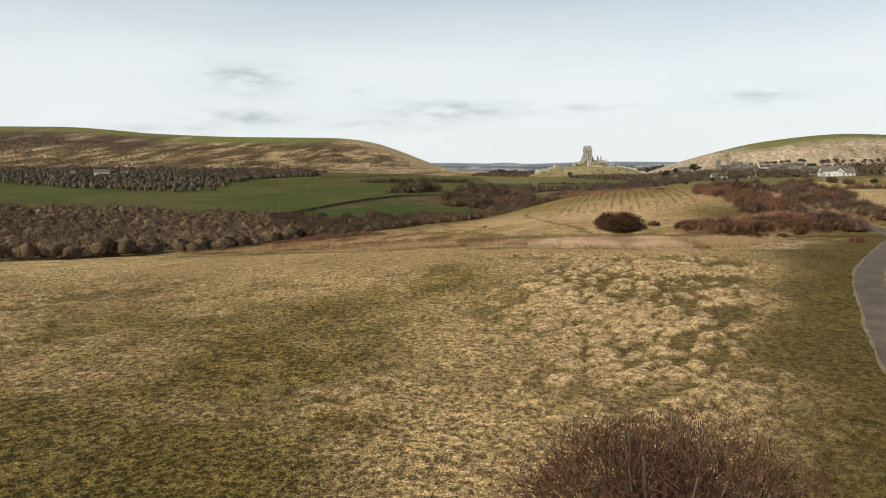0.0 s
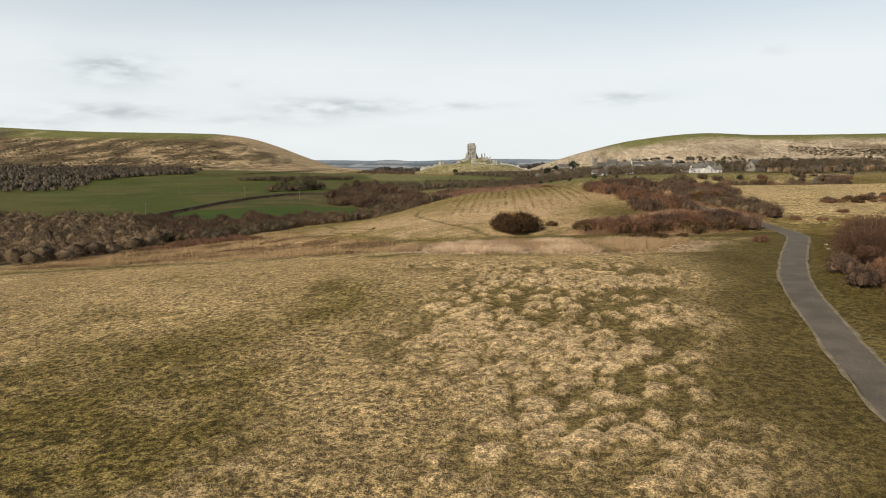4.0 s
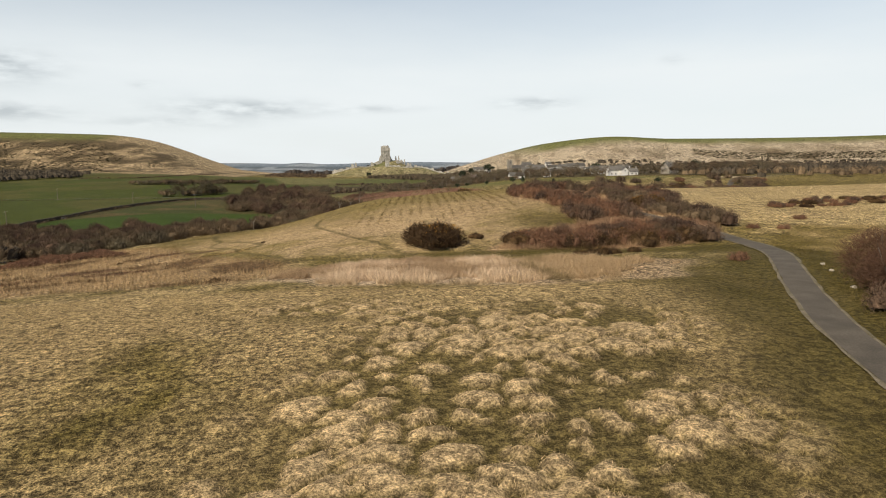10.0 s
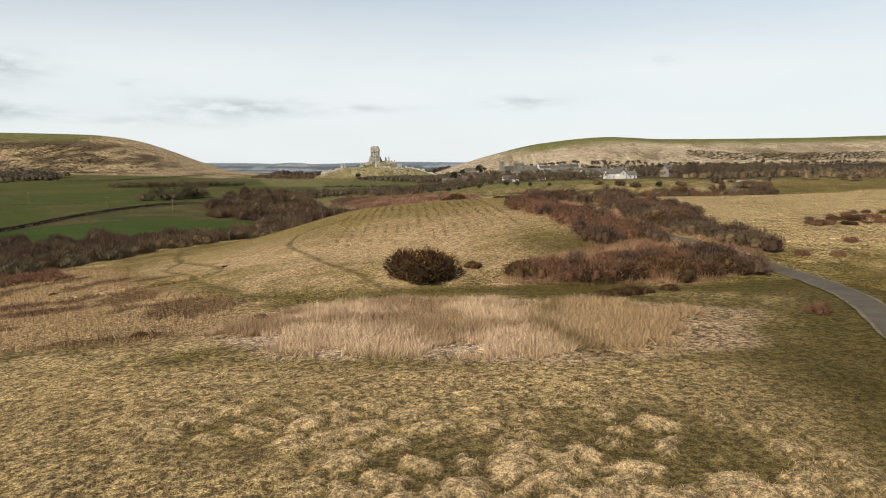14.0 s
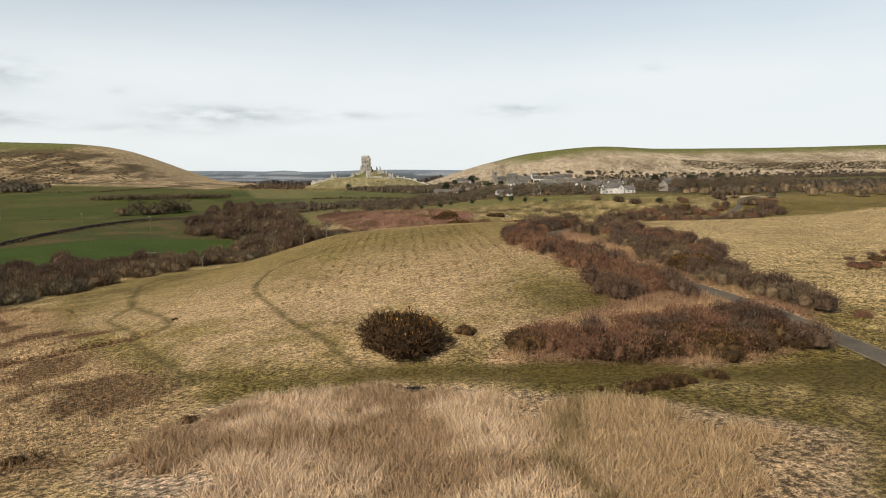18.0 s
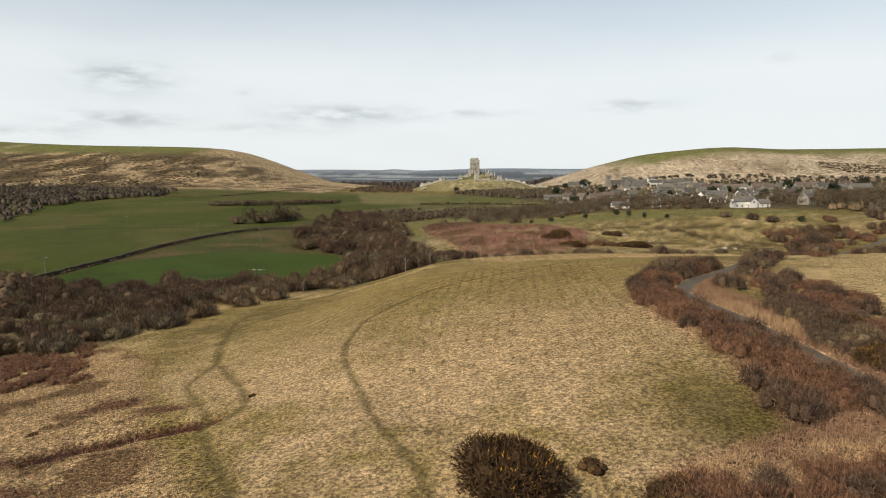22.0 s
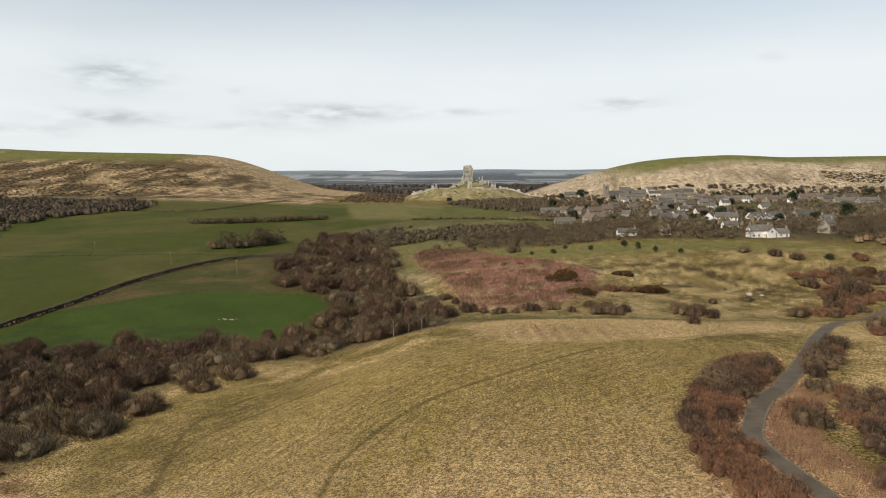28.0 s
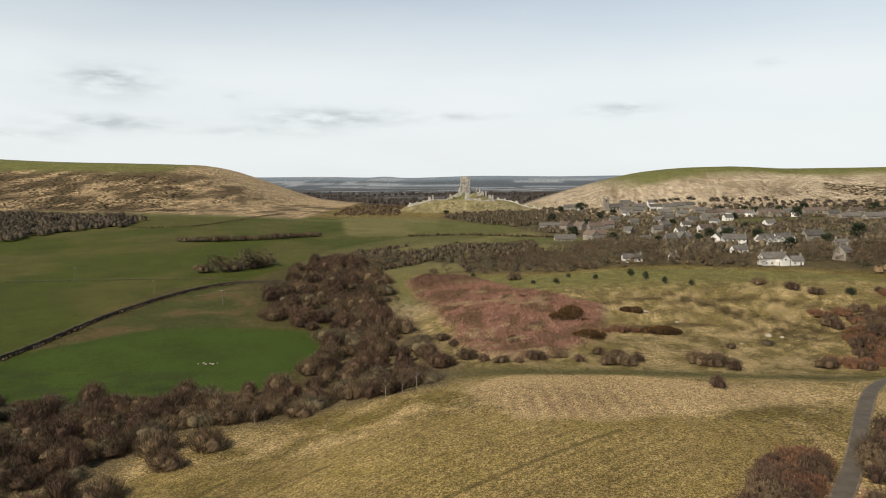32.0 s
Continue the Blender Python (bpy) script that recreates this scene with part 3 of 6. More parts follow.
    quarry = smooth(-900, -950, x + 40 * (n2 - 0.5)) * smooth(1262, 1290, y + 20 * (n2 - 0.5)) * (1 - smooth(1375, 1400, y + 24 * (n1 - 0.5)))
    lay(quarry * 0.92, (0.062, 0.043, 0.027), 0.9)
    lay(quarry * smooth(0.58, 0.66, rough_noise(x, y, 34, 82)) * 0.8, (0.26, 0.20, 0.135))
    lay(slope_w * (1 - smooth(3, 7, np.abs(x + 862 + 0.35 * (y - 1300) + 12 * (n2 - 0.5)))) * smooth(1200, 1240, y) * 0.7, (0.27, 0.22, 0.13))
    slope_e = smooth(1085, 1120, y - 0.1 * (x - 450) + 40 * (n1 - 0.5)) * (x > 95) * (1 - smooth(2100, 2300, y))
    lay(slope_e, (0.37, 0.30, 0.205), 0.9)
    lay(slope_e * smooth(0.50, 0.62, 0.6 * rough_noise(x, y, 9, 83) + 0.4 * rough_noise(x, y, 34, 84)) * 0.6, (0.17, 0.125, 0.072))
    lay(slope_e * (1 - smooth(1.5, 4, np.abs(x - 226 - 0.12 * (y - 1180) - 8 * (n2 - 0.5)))) * 0.6, (0.12, 0.085, 0.05))
    lay(slope_e * smooth(0.52, 0.6, rough_noise(x * 0.4, y, 40, 85)) * smooth(360, 480, x) * (1 - smooth(1185, 1215, y - 0.1 * (x - 450))) * 0.85, (0.105, 0.075, 0.04))
    lay(slope_e * smooth(1222, 1256, y - 0.1 * (x - 450) + 24 * (n1 - 0.5)) * smooth(210, 300, x), (0.115, 0.115, 0.036), 0.5)
    # castle hill turf
    hill = 1 - smooth(110, 150, np.hypot(x - 5, (y - 1365) / 0.95))
    lay(hill, (0.25, 0.212, 0.11), 0.8)
    lay(hill * smooth(0.5, 0.65, n2) * 0.6, (0.12, 0.105, 0.04))
    lay(bump(x, y, -12, 1338, 14, 12, 1.0) * 0.9, (0.085, 0.095, 0.03), 0.5)
    lay(bump(x, y, 70, 1330, 22, 8, 1.0) * 0.9, (0.085, 0.090, 0.03), 0.5)
    # heath and woods far behind
    heath = smooth(1430, 1560, y) * (1 - smooth(150, 330, np.abs(x - 20) - 0.25 * (y - 1430)))
    heath = np.maximum(heath, smooth(1650, 1800, y))
    band = rough_noise(x * 0.25, y, 130, 91, 3)
    lay(heath, (0.062, 0.050, 0.043), 0.6)
    lay(heath * smooth(0.52, 0.6, band) * smooth(1800, 2100, y), (0.095, 0.092, 0.080))
    # aerial haze painted into the ground colour: blue-grey plain, paler last ridges
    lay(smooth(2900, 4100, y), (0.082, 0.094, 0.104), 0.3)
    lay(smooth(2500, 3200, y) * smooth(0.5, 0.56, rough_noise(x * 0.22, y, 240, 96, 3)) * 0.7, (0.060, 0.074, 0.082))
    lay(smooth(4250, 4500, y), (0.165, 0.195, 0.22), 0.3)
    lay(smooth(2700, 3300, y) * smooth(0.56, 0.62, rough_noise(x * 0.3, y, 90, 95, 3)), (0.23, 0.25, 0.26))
    lay(bump(x, y, 236, 478, 10, 5, 1.0), (0.42, 0.34, 0.22), 0.4)
    for p in PATHS:
        d = along(x, y, p)
        worn = 1 - smooth(0.3, 0.95, d + 0.7 * (n3 - 0.5))
        lay(worn * 0.72, (0.088, 0.068, 0.024), 0.5)
        lift -= 0.10 * worn
    green = (1 - smooth(2.0, 5.0, along(x, y, PATHS[0][:60]) + 3 * (n2 - 0.5))) * smooth(-10, 8, x)
    lay(green * 0.85, turf, 0.45)
    lift += 0.22 * (rough_noise(x, y, 2.2, 101, 2) - 0.5) * tuft * (lane > 2.6)
    lift -= 0.7 * bump(x, y, 8.5, 155.6, 2.0, 1.2, 1)
    lift -= 0.06 * (1 - smooth(1.9, 2.6, lane))
    return col, tuft, lift


def build_ground():
    xs = np.array([-v for v in grown(72, 4900, 0.9, 0.032)][::-1] + list(np.arange(-71.3, -36, 0.7)) + list(np.arange(-35.8, 44, 0.5)) + list(np.arange(44.2, 75, 0.7)) + grown(75, 4900, 0.9, 0.032))
    ys = np.array([-v for v in grown(-20, 3000, 3, 0.06)][::-1] + list(np.arange(21, 120, 0.5)) + list(np.arange(120.3, 312, 0.8)) + grown(312, 4900, 0.9, 0.025))
    gx, gy = np.meshgrid(xs, ys)
    x, y = gx.ravel(), gy.ravel()
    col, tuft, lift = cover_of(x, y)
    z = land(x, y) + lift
    z -= smooth(200, 3000, -y) * 40
    w, h = len(xs), len(ys)
    i = (np.arange(h - 1)[:, None] * w + np.arange(w - 1)[None]).ravel()
    faces = np.stack([i, i + 1, i + w + 1, i + w], 1)
    me = bpy.data.meshes.new("ground")
    me.vertices.add(len(x))
    me.vertices.foreach_set("co", np.stack([x, y, z], 1).astype(np.float32).ravel())
    me.loops.add(faces.size)
    me.loops.foreach_set("vertex_index", faces.astype(np.int32).ravel())
    me.polygons.add(len(faces))
    me.polygons.foreach_set("loop_start", np.arange(0, faces.size, 4, dtype=np.int32))
    me.polygons.foreach_set("use_smooth", np.ones(len(faces), bool))
    me.update(calc_edges=True)
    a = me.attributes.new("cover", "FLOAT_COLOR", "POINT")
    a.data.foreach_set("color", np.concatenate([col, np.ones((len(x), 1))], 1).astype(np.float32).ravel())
    b = me.attributes.new("tuft", "FLOAT", "POINT")
    b.data.foreach_set("value", tuft.astype(np.float32))
    face = smooth(1040, 1090, y) * (1 - smooth(1380, 1460, y)) * (0.35 + 0.65 * smooth(0.02, 0.06, col[:, 0] - col[:, 1])) * (1 - 0.45 * smooth(0, 150, x))
    face = np.maximum(face, 0.28 * smooth(380, 400, y) * (1 - smooth(560, 600, y)) * (x > -50) * (x < 240))
    face = np.maximum(face, 0.4 * smooth(1500, 1700, y))
    q = me.attributes.new("rough", "FLOAT", "POINT")
    q.data.foreach_set("value", face.astype(np.float32))
    me.materials.append(ground_material())
    ob = new("ground", me)
    return tagged(ob, "rolling rough pasture of straw-coloured and olive winter grass", "ground", kind="structure")


ground = build_ground()


def height(x, y):
    return float(land(x, y))


# ---- building helpers ----
def mesh_of(name, verts, faces, mat, smooth_faces=False):
    me = bpy.data.meshes.new(name)
    me.from_pydata([tuple(v) for v in verts], [], [tuple(f) for f in faces])
    me.update()
    me.materials.append(mat)
    if smooth_faces:
        me.polygons.foreach_set("use_smooth", [True] * len(me.polygons))
    return me


def part(name, me, parent, label=""):
    ob = new(name, me)
    ob.parent = parent
    return tagged(ob, label)


def holder(name, x, y, z, turn=0.0):
    ob = new(name)
    ob.empty_display_size = 0.3
    ob.matrix_basis = pose(x, y, z, 0, 0, turn)
    return ob


def boxes(*items):
    """Verts and faces of closed boxes (cx, cy, cz, sx, sy, sz), optionally tapered to a share of the size at the top."""
    v, f = [], []
    for cx, cy, cz, sx, sy, sz, *taper in items:
        k, b = (taper[0] if taper else 1.0), len(v)
        for s, q in ((-1, 1.0), (1, k)):
            for ax, ay in ((-1, -1), (1, -1), (1, 1), (-1, 1)):
                v.append((cx + ax * sx / 2 * q, cy + ay * sy / 2 * q, cz + s * sz / 2))
        f += [tuple(b + i for i in q) for q in ((3, 2, 1, 0), (4, 5, 6, 7), (0, 1, 5, 4), (1, 2, 6, 5), (2, 3, 7, 6), (3, 0, 4, 7))]
    return v, f


def pipe(a, b, ra, rb, sides=6):
    """A tapered round bar from a to b."""
    a, b = Vector(a), Vector(b)
    q = (b - a).to_track_quat("Z", "Y")
    v = [tuple(c + q @ Vector((r * math.cos(i * math.tau / sides), r * math.sin(i * math.tau / sides), 0))) for c, r in ((a, ra), (b, rb)) for i in range(sides)]
    f = [(i, (i + 1) % sides, sides + (i + 1) % sides, sides + i) for i in range(sides)]
    return v, f + [tuple(range(sides))[::-1], tuple(range(sides, 2 * sides))]


def join(*lots):
    v, f = [], []
    for vs, fs in lots:
        f += [tuple(i + len(v) for i in q) for q in fs]
        v += list(vs)
    return v, f


# ---- the lane ----
asphalt = material("worn_asphalt", (0.118, 0.099, 0.074), 0.92, 0.22, 0.35, 9.0, 0.25)
gravel = material("lane_edge_gravel", (0.22, 0.18, 0.125), 0.95, 0.35, 0.8, 14.0, 0.4, base2=(0.12, 0.10, 0.05))


def ribbon(name, line, left, right, rise, mat, label, wobble=0.0, seed=0):
    """A strip between two offsets of a line, draped on the land."""
    rng, v, f = random.Random(seed), [], []
    for k, (x, y) in enumerate(line):
        a, b = line[max(k - 1, 0)], line[min(k + 1, len(line) - 1)]
        d = math.hypot(b[0] - a[0], b[1] - a[1])
        nx, ny = (b[1] - a[1]) / d, -(b[0] - a[0]) / d
        lo, hi = left + rng.uniform(-wobble, wobble), right + rng.uniform(-wobble, wobble)
        for s in range(5):
            o = lo + (hi - lo) * s / 4
            camber = 0.04 * (1 - (2 * s / 4 - 1) ** 2)
            v.append((x + nx * o, y + ny * o, height(x + nx * o, y + ny * o) + rise + camber))
        if k:
            f += [(5 * k - 5 + s, 5 * k - 4 + s, 5 * k + 1 + s, 5 * k + s) for s in range(4)]
    return tagged(new(name, mesh_of(name, v, f, mat, True)), label, "road", kind="structure")


ribbon("road", LANE, -1.48, 1.48, 0.07, asphalt, "narrow worn grey asphalt lane across the common", 0.06, 1)
ribbon("road_edge_west", LANE, -1.8, -1.42, 0.045, gravel, "pale gravelly margin of the lane", 0.14, 2)
ribbon("road_edge_east", LANE, 1.42, 1.85, 0.045, gravel, "pale gravelly margin of the lane", 0.16, 3)


# ---- plants ----
def blade_material(name, gain=1.0):
    """Grass blades that take the colour of what they grow in."""
    m = bpy.data.materials.new(name)
    m.use_nodes = True
    n, l = m.node_tree.nodes, m.node_tree.links
    b = n["Principled BSDF"]
    b.inputs["Roughness"].default_value = 0.8
    b.inputs["Specular IOR Level"].default_value = 0.15
    cover, geo, vary = n.new("ShaderNodeVertexColor"), n.new("ShaderNodeNewGeometry"), n.new("ShaderNodeMapRange")
    cover.layer_name = "cover"
    vary.inputs["To Min"].default_value, vary.inputs["To Max"].default_value = 0.5 * gain, 1.45 * gain
    mul = n.new("ShaderNodeMixRGB")
    mul.blend_type = "MULTIPLY"
    mul.inputs["Fac"].default_value = 1.0
    l.new(geo.outputs["Random Per Island"], vary.inputs["Value"])
    l.new(cover.outputs["Color"], mul.inputs[1])
    l.new(vary.outputs["Result"], mul.inputs[2])
    l.new(mul.outputs["Color"], b.inputs["Base Color"])
    return m


def twig_material(name, base, island=0.35, per_object=0.2):
    m = bpy.data.materials.new(name)
    m.use_nodes = True
    n, l = m.node_tree.nodes, m.node_tree.links
    b = n["Principled BSDF"]
    b.inputs["Roughness"].default_value = 0.85
    b.inputs["Specular IOR Level"].default_value = 0.15
    geo, info = n.new("ShaderNodeNewGeometry"), n.new("ShaderNodeObjectInfo")
    hue = n.new("ShaderNodeMixRGB")
    hue.inputs[1].default_value = (*[c * (1 - per_object) for c in base], 1)
    hue.inputs[2].default_value = (base[0] * (1 + per_object), base[1] * (1 + per_object * 1.15), base[2] * (1 + per_object * 0.8), 1)
    vary = n.new("ShaderNodeMapRange")
    vary.inputs["To Min"].default_value, vary.inputs["To Max"].default_value = 1 - island, 1 + island
    mul = n.new("ShaderNodeMixRGB")
    mul.blend_type = "MULTIPLY"
    mul.inputs["Fac"].default_value = 1.0
    l.new(info.outputs["Random"], hue.inputs["Fac"])
    l.new(geo.outputs["Random Per Island"], vary.inputs["Value"])
    l.new(hue.outputs["Color"], mul.inputs[1])
    l.new(vary.outputs["Result"], mul.inputs[2])
    l.new(mul.outputs["Color"], b.inputs["Base Color"])
    return m


bark = twig_material("grey_bark", (0.15, 0.125, 0.10), 0.2, 0.2)
birch_bark = twig_material("pale_birch_bark", (0.20, 0.175, 0.14), 0.15, 0.1)
twigs_brown = twig_material("brown_winter_twigs", (0.100, 0.068, 0.043), 0.6, 0.38)
twigs_grey = twig_material("grey_green_winter_twigs", (0.098, 0.077, 0.048), 0.6, 0.22)
twigs_red = twig_material("purple_brown_twigs", (0.090, 0.056, 0.039), 0.6, 0.35)
gorse_leaf = twig_material("dark_gorse_spines", (0.062, 0.036, 0.016), 0.6, 0.2)
gorse_flower = twig_material("yellow_gorse_blossom", (0.40, 0.19, 0.02), 0.4, 0.1)
evergreen = twig_material("dark_evergreen_leaves", (0.030, 0.038, 0.020), 0.4, 0.2)
bramble = twig_material("red_brown_bramble", (0.150, 0.078, 0.046), 0.55, 0.2)
bracken = twig_material("dead_bracken", (0.285, 0.155, 0.090), 0.45, 0.2)
reed_dry = twig_material("dry_reed", (0.47, 0.35, 0.205), 0.35, 0.1)
garden_twigs = twig_material("dark_garden_twigs", (0.070, 0.055, 0.039), 0.5, 0.2)
heath_twigs = twig_material("dark_heath_wood", (0.052, 0.044, 0.038), 0.3, 0.1)
rush_mat = twig_material("brown_dead_rush", (0.115, 0.080, 0.035), 0.4, 0.1)
scrub_mat = twig_material("hillside_scrub", (0.055, 0.045, 0.025), 0.45, 0.1)


def strands(p0, p1, width, rng):
    """Thin tapering triangles from p0 to p1."""
    side = rng.normal(size=p0.shape)
    d = p1 - p0
    side -= d * ((side * d).sum(1) / (d * d).sum(1))[:, None]
    side *= (np.broadcast_to(width, len(p0)) / 2 / (np.linalg.norm(side, axis=1) + 1e-9))[:, None]
    return np.stack([p0 - side, p0 + side, p1], 1).reshape(-1, 3)


def tri_mesh(name, verts, mat, colours=None, solid=None):
    """A mesh of loose triangles, with a closed smooth body inside it if one is given."""
    me = bpy.data.meshes.new(name)
    n = len(verts)
    index = np.arange(n, dtype=np.int32)
    if solid is not None:
        index = np.concatenate([index, solid[1].ravel().astype(np.int32) + n])
        verts = np.concatenate([verts, solid[0]])
    me.vertices.add(len(verts))
    me.vertices.foreach_set("co", verts.astype(np.float32).ravel())
    me.loops.add(len(index))
    me.loops.foreach_set("vertex_index", index)
    me.polygons.add(len(index) // 3)
    me.polygons.foreach_set("loop_start", np.arange(0, len(index), 3, dtype=np.int32))
    if solid is not None:
        me.polygons.foreach_set("use_smooth", np.arange(len(index) // 3) * 3 >= n)
    me.update(calc_edges=True)
    if colours is not None:
        a = me.attributes.new("cover", "FLOAT_COLOR", "POINT")
        a.data.foreach_set("color", np.concatenate([colours, np.ones((n, 1))], 1).astype(np.float32).ravel())
    me.materials.append(mat)
    return me


def lumps(rng, radius, tall, lobes, lift, spread, big):
    """Centres and half sizes of the rounded lobes of a crown."""
    a, r = rng.uniform(0, math.tau, lobes), radius * spread * np.sqrt(rng.uniform(0, 1, lobes))
    size = radius * rng.uniform(*big, lobes)
    top = tall * rng.uniform(0.75, 1.0, lobes) * (1 - 0.25 * r / radius)
    centre = np.stack([r * np.cos(a), r * np.sin(a), top * (0.30 + lift)], 1)
    return centre, np.stack([size, size, top * (0.70 - lift)], 1)


def inner(rng, centre, half, share=0.8, around=8, rings=3):
    """The dense middle of a crown: lumpy closed bodies inside the lobes."""
    v, f = [], []
    for c, h in zip(centre, half):
        b = len(v)
        for k in range(rings + 1):
            p = -0.55 + (math.pi / 2 + 0.55) * k / rings
            for s in range(around):
                t = math.tau * (s + 0.5 * k) / around
                q = share * rng.uniform(0.72, 1.24) * (0.02 if k == rings else 1.0)
                v.append((c[0] + h[0] * q * math.cos(p) * math.cos(t), c[1] + h[1] * q * math.cos(p) * math.sin(t), max(0.0, c[2] + h[2] * share * math.sin(p) * rng.uniform(0.94, 1.06))))
        for k in range(rings):
            for s in range(around):
                i, j = b + k * around + s, b + k * around + (s + 1) % around
                f += [(i, j, j + around), (i, j + around, i + around)]
    return np.array(v), np.array(f)


def dome(rng, n, centre, half, reach=(0.62, 1.04), length=0.2, up=0.4, loose=0.5):
    """Short twigs through the outer part of the lobes: roots and tips."""
    k = rng.choice(len(centre), n, p=half[:, 0] / half[:, 0].sum())
    d = rng.normal(size=(n, 3))
    d[:, 2] = np.abs(d[:, 2]) * 1.25 - 0.45
    d /= np.linalg.norm(d, axis=1)[:, None]
    at = centre[k] + d * half[k] * rng.uniform(*reach, n)[:, None]
    way = 0.75 * d + loose * rng.normal(size=(n, 3)) + np.array((0, 0, up))
    way *= (half[k, 0] * length * 1.8 * rng.uniform(0.5, 1.3, n) / np.linalg.norm(way, axis=1))[:, None]
    return np.maximum(at - way * 0.6, [-99, -99, 0.0]), np.maximum(at + way * 0.4, [-99, -99, 0.06])


UPRIGHT = dict(reach=(0.60, 1.05), length=0.21, up=1.0, loose=0.30)


def make_shrub(name, seed, radius, tall, n, width, mat, label, category, stem_mat=None, lobes=6, lift=0.15, stems=14, style=None):
    """A many-stemmed bush: stems from the ground and a crown of fine twigs."""
    rng = np.random.default_rng(seed)
    ob = holder(name, 0, 0, 0)
    spread, big = ((0.38, (0.58, 0.8)) if style else (0.55, (0.42, 0.62)))
    centre, half = lumps(rng, radius, tall, lobes, lift, spread, big)
    root, tip = dome(rng, n, centre, half, **(style or {}))
    part("crown", tri_mesh("crown", strands(root, tip, width * rng.uniform(0.7, 1.4, n), rng), mat, None, inner(rng, centre, half, (0.3 if n > 9000 else 0.58) if style else 0.5, 7, 3)), ob)
    a = rng.uniform(0, math.tau, stems)
    lots = []
    for t in a:
        r0, r1 = radius * 0.12, radius * rng.uniform(0.2, 0.6)
        lots.append(pipe((r0 * math.cos(t), r0 * math.sin(t), -0.2), (r1 * math.cos(t), r1 * math.sin(t), tall * rng.uniform(0.5, 0.72)), tall * 0.016, tall * 0.005, 4))
    part("stem", mesh_of("stem", *join(*lots), stem_mat or bark), ob)
    return tagged(ob, label, category)


def make_tree(name, seed, radius, tall, n, width, mat, label, bark_mat, category="tree", trunk=0.3, clumped=False):
    """A single-stemmed tree: tapered trunk, limbs, and a crown of fine twigs or leaf sprays with gaps."""
    rng = np.random.default_rng(seed)
    ob = holder(name, 0, 0, 0)
    lots = [pipe((0, 0, -0.3), (rng.normal() * 0.1, rng.normal() * 0.1, tall * 0.55), tall * 0.018, tall * 0.009, 7)]
    ends = []
    for k in range(9):
        t, z = k * 2.4 + rng.uniform(-0.4, 0.4), tall * rng.uniform(trunk, 0.55)
        r = radius * rng.uniform(0.5, 0.85)
        end = (r * math.cos(t), r * math.sin(t), min(tall * 0.9, z + tall * rng.uniform(0.15, 0.4)))
        lots.append(pipe((0, 0, z), end, tall * 0.010, tall * 0.003, 4))
        ends.append(end)
    ends.append((0, 0, tall * 0.82))
    part("trunk", mesh_of("trunk", *join(*lots), bark_mat), ob)
    ends = np.array(ends)
    k = rng.choice(len(ends), n)
    d = rng.normal(size=(n, 3))
    d[:, 2] = d[:, 2] * 0.75 + 0.25
    d /= np.linalg.norm(d, axis=1)[:, None]
    reach = radius * (0.42 if clumped else 0.55)
    tip = ends[k] + d * reach * rng.uniform(0.45, 1.1, n)[:, None]
    tip[:, 2] = np.clip(tip[:, 2], tall * trunk, tall)
    root = tip - d * reach * rng.uniform(0.3, 0.6, n)[:, None] if not clumped else tip - rng.normal(size=(n, 3)) * reach * 0.35
    part("crown", tri_mesh("crown", strands(root, tip, width * rng.uniform(0.7, 1.4, n), rng), mat), ob)
    return tagged(ob, label, category)


def make_gorse(seed, radius, tall, n, flowers, label):
    rng = np.random.default_rng(seed)
    ob = holder("gorse_bush", 0, 0, 0)
    centre, half = lumps(rng, radius, tall, 11, 0.0, 0.68, (0.38, 0.56))
    root, tip = dome(rng, n, centre, half, (0.72, 1.08), 0.16, 0.25)
    part("foliage", tri_mesh("foliage", strands(root, tip, 0.11 * rng.uniform(0.6, 1.5, n), rng), gorse_leaf, None, inner(rng, centre, half, 0.70)), ob)
    a, b = dome(rng, flowers, centre, half, (1.0, 1.08), 0.06, 0.3)
    keep = b[:, 2] > tall * 0.55
    part("blossom", tri_mesh("blossom", strands(a[keep], b[keep] * 1.02, 0.08, rng), gorse_flower), ob, "yellow flowers among the spines")
    lots = [pipe((0.1 * math.cos(t), 0.1 * math.sin(t), -0.2), (radius * 0.4 * math.cos(t), radius * 0.4 * math.sin(t), tall * 0.5), 0.06, 0.02, 4) for t in np.linspace(0, 6, 8)]
    part("stem", mesh_of("stem", *join(*lots), bark), ob)
    return tagged(ob, label, "bush")


def scatter(outline, gap, seed, keep=None):
    """Evenly strewn spots inside an outline."""
    rng = np.random.default_rng(seed)
    p = np.array(outline, float)
    out = []
    for x in np.arange(p[:, 0].min(), p[:, 0].max(), gap):
        for y in np.arange(p[:, 1].min(), p[:, 1].max(), gap):
            out.append((x + rng.uniform(-0.42, 0.42) * gap, y + rng.uniform(-0.42, 0.42) * gap))
    q = np.array(out)
    ok = inside(q[:, 0], q[:, 1], [tuple(v) for v in outline]) > 0
    if keep is not None:
        ok &= keep(q[:, 0], q[:, 1])
    return q[ok]


def plant(protos, spots, seed, low, high, group, squash=(0.85, 1.15)):
    """Copies of the protos at the spots, each turned and sized a little differently."""
    rng = random.Random(seed)
    for x, y in spots:
        s = rng.uniform(low, high)
        m = pose(x, y, height(x, y) - 0.1, 0, 0, rng.uniform(0, 360)) @ Matrix.Diagonal((s, s, s * rng.uniform(*squash), 1))
        tagged(copy_thing(rng.choice(protos), m), group=group)


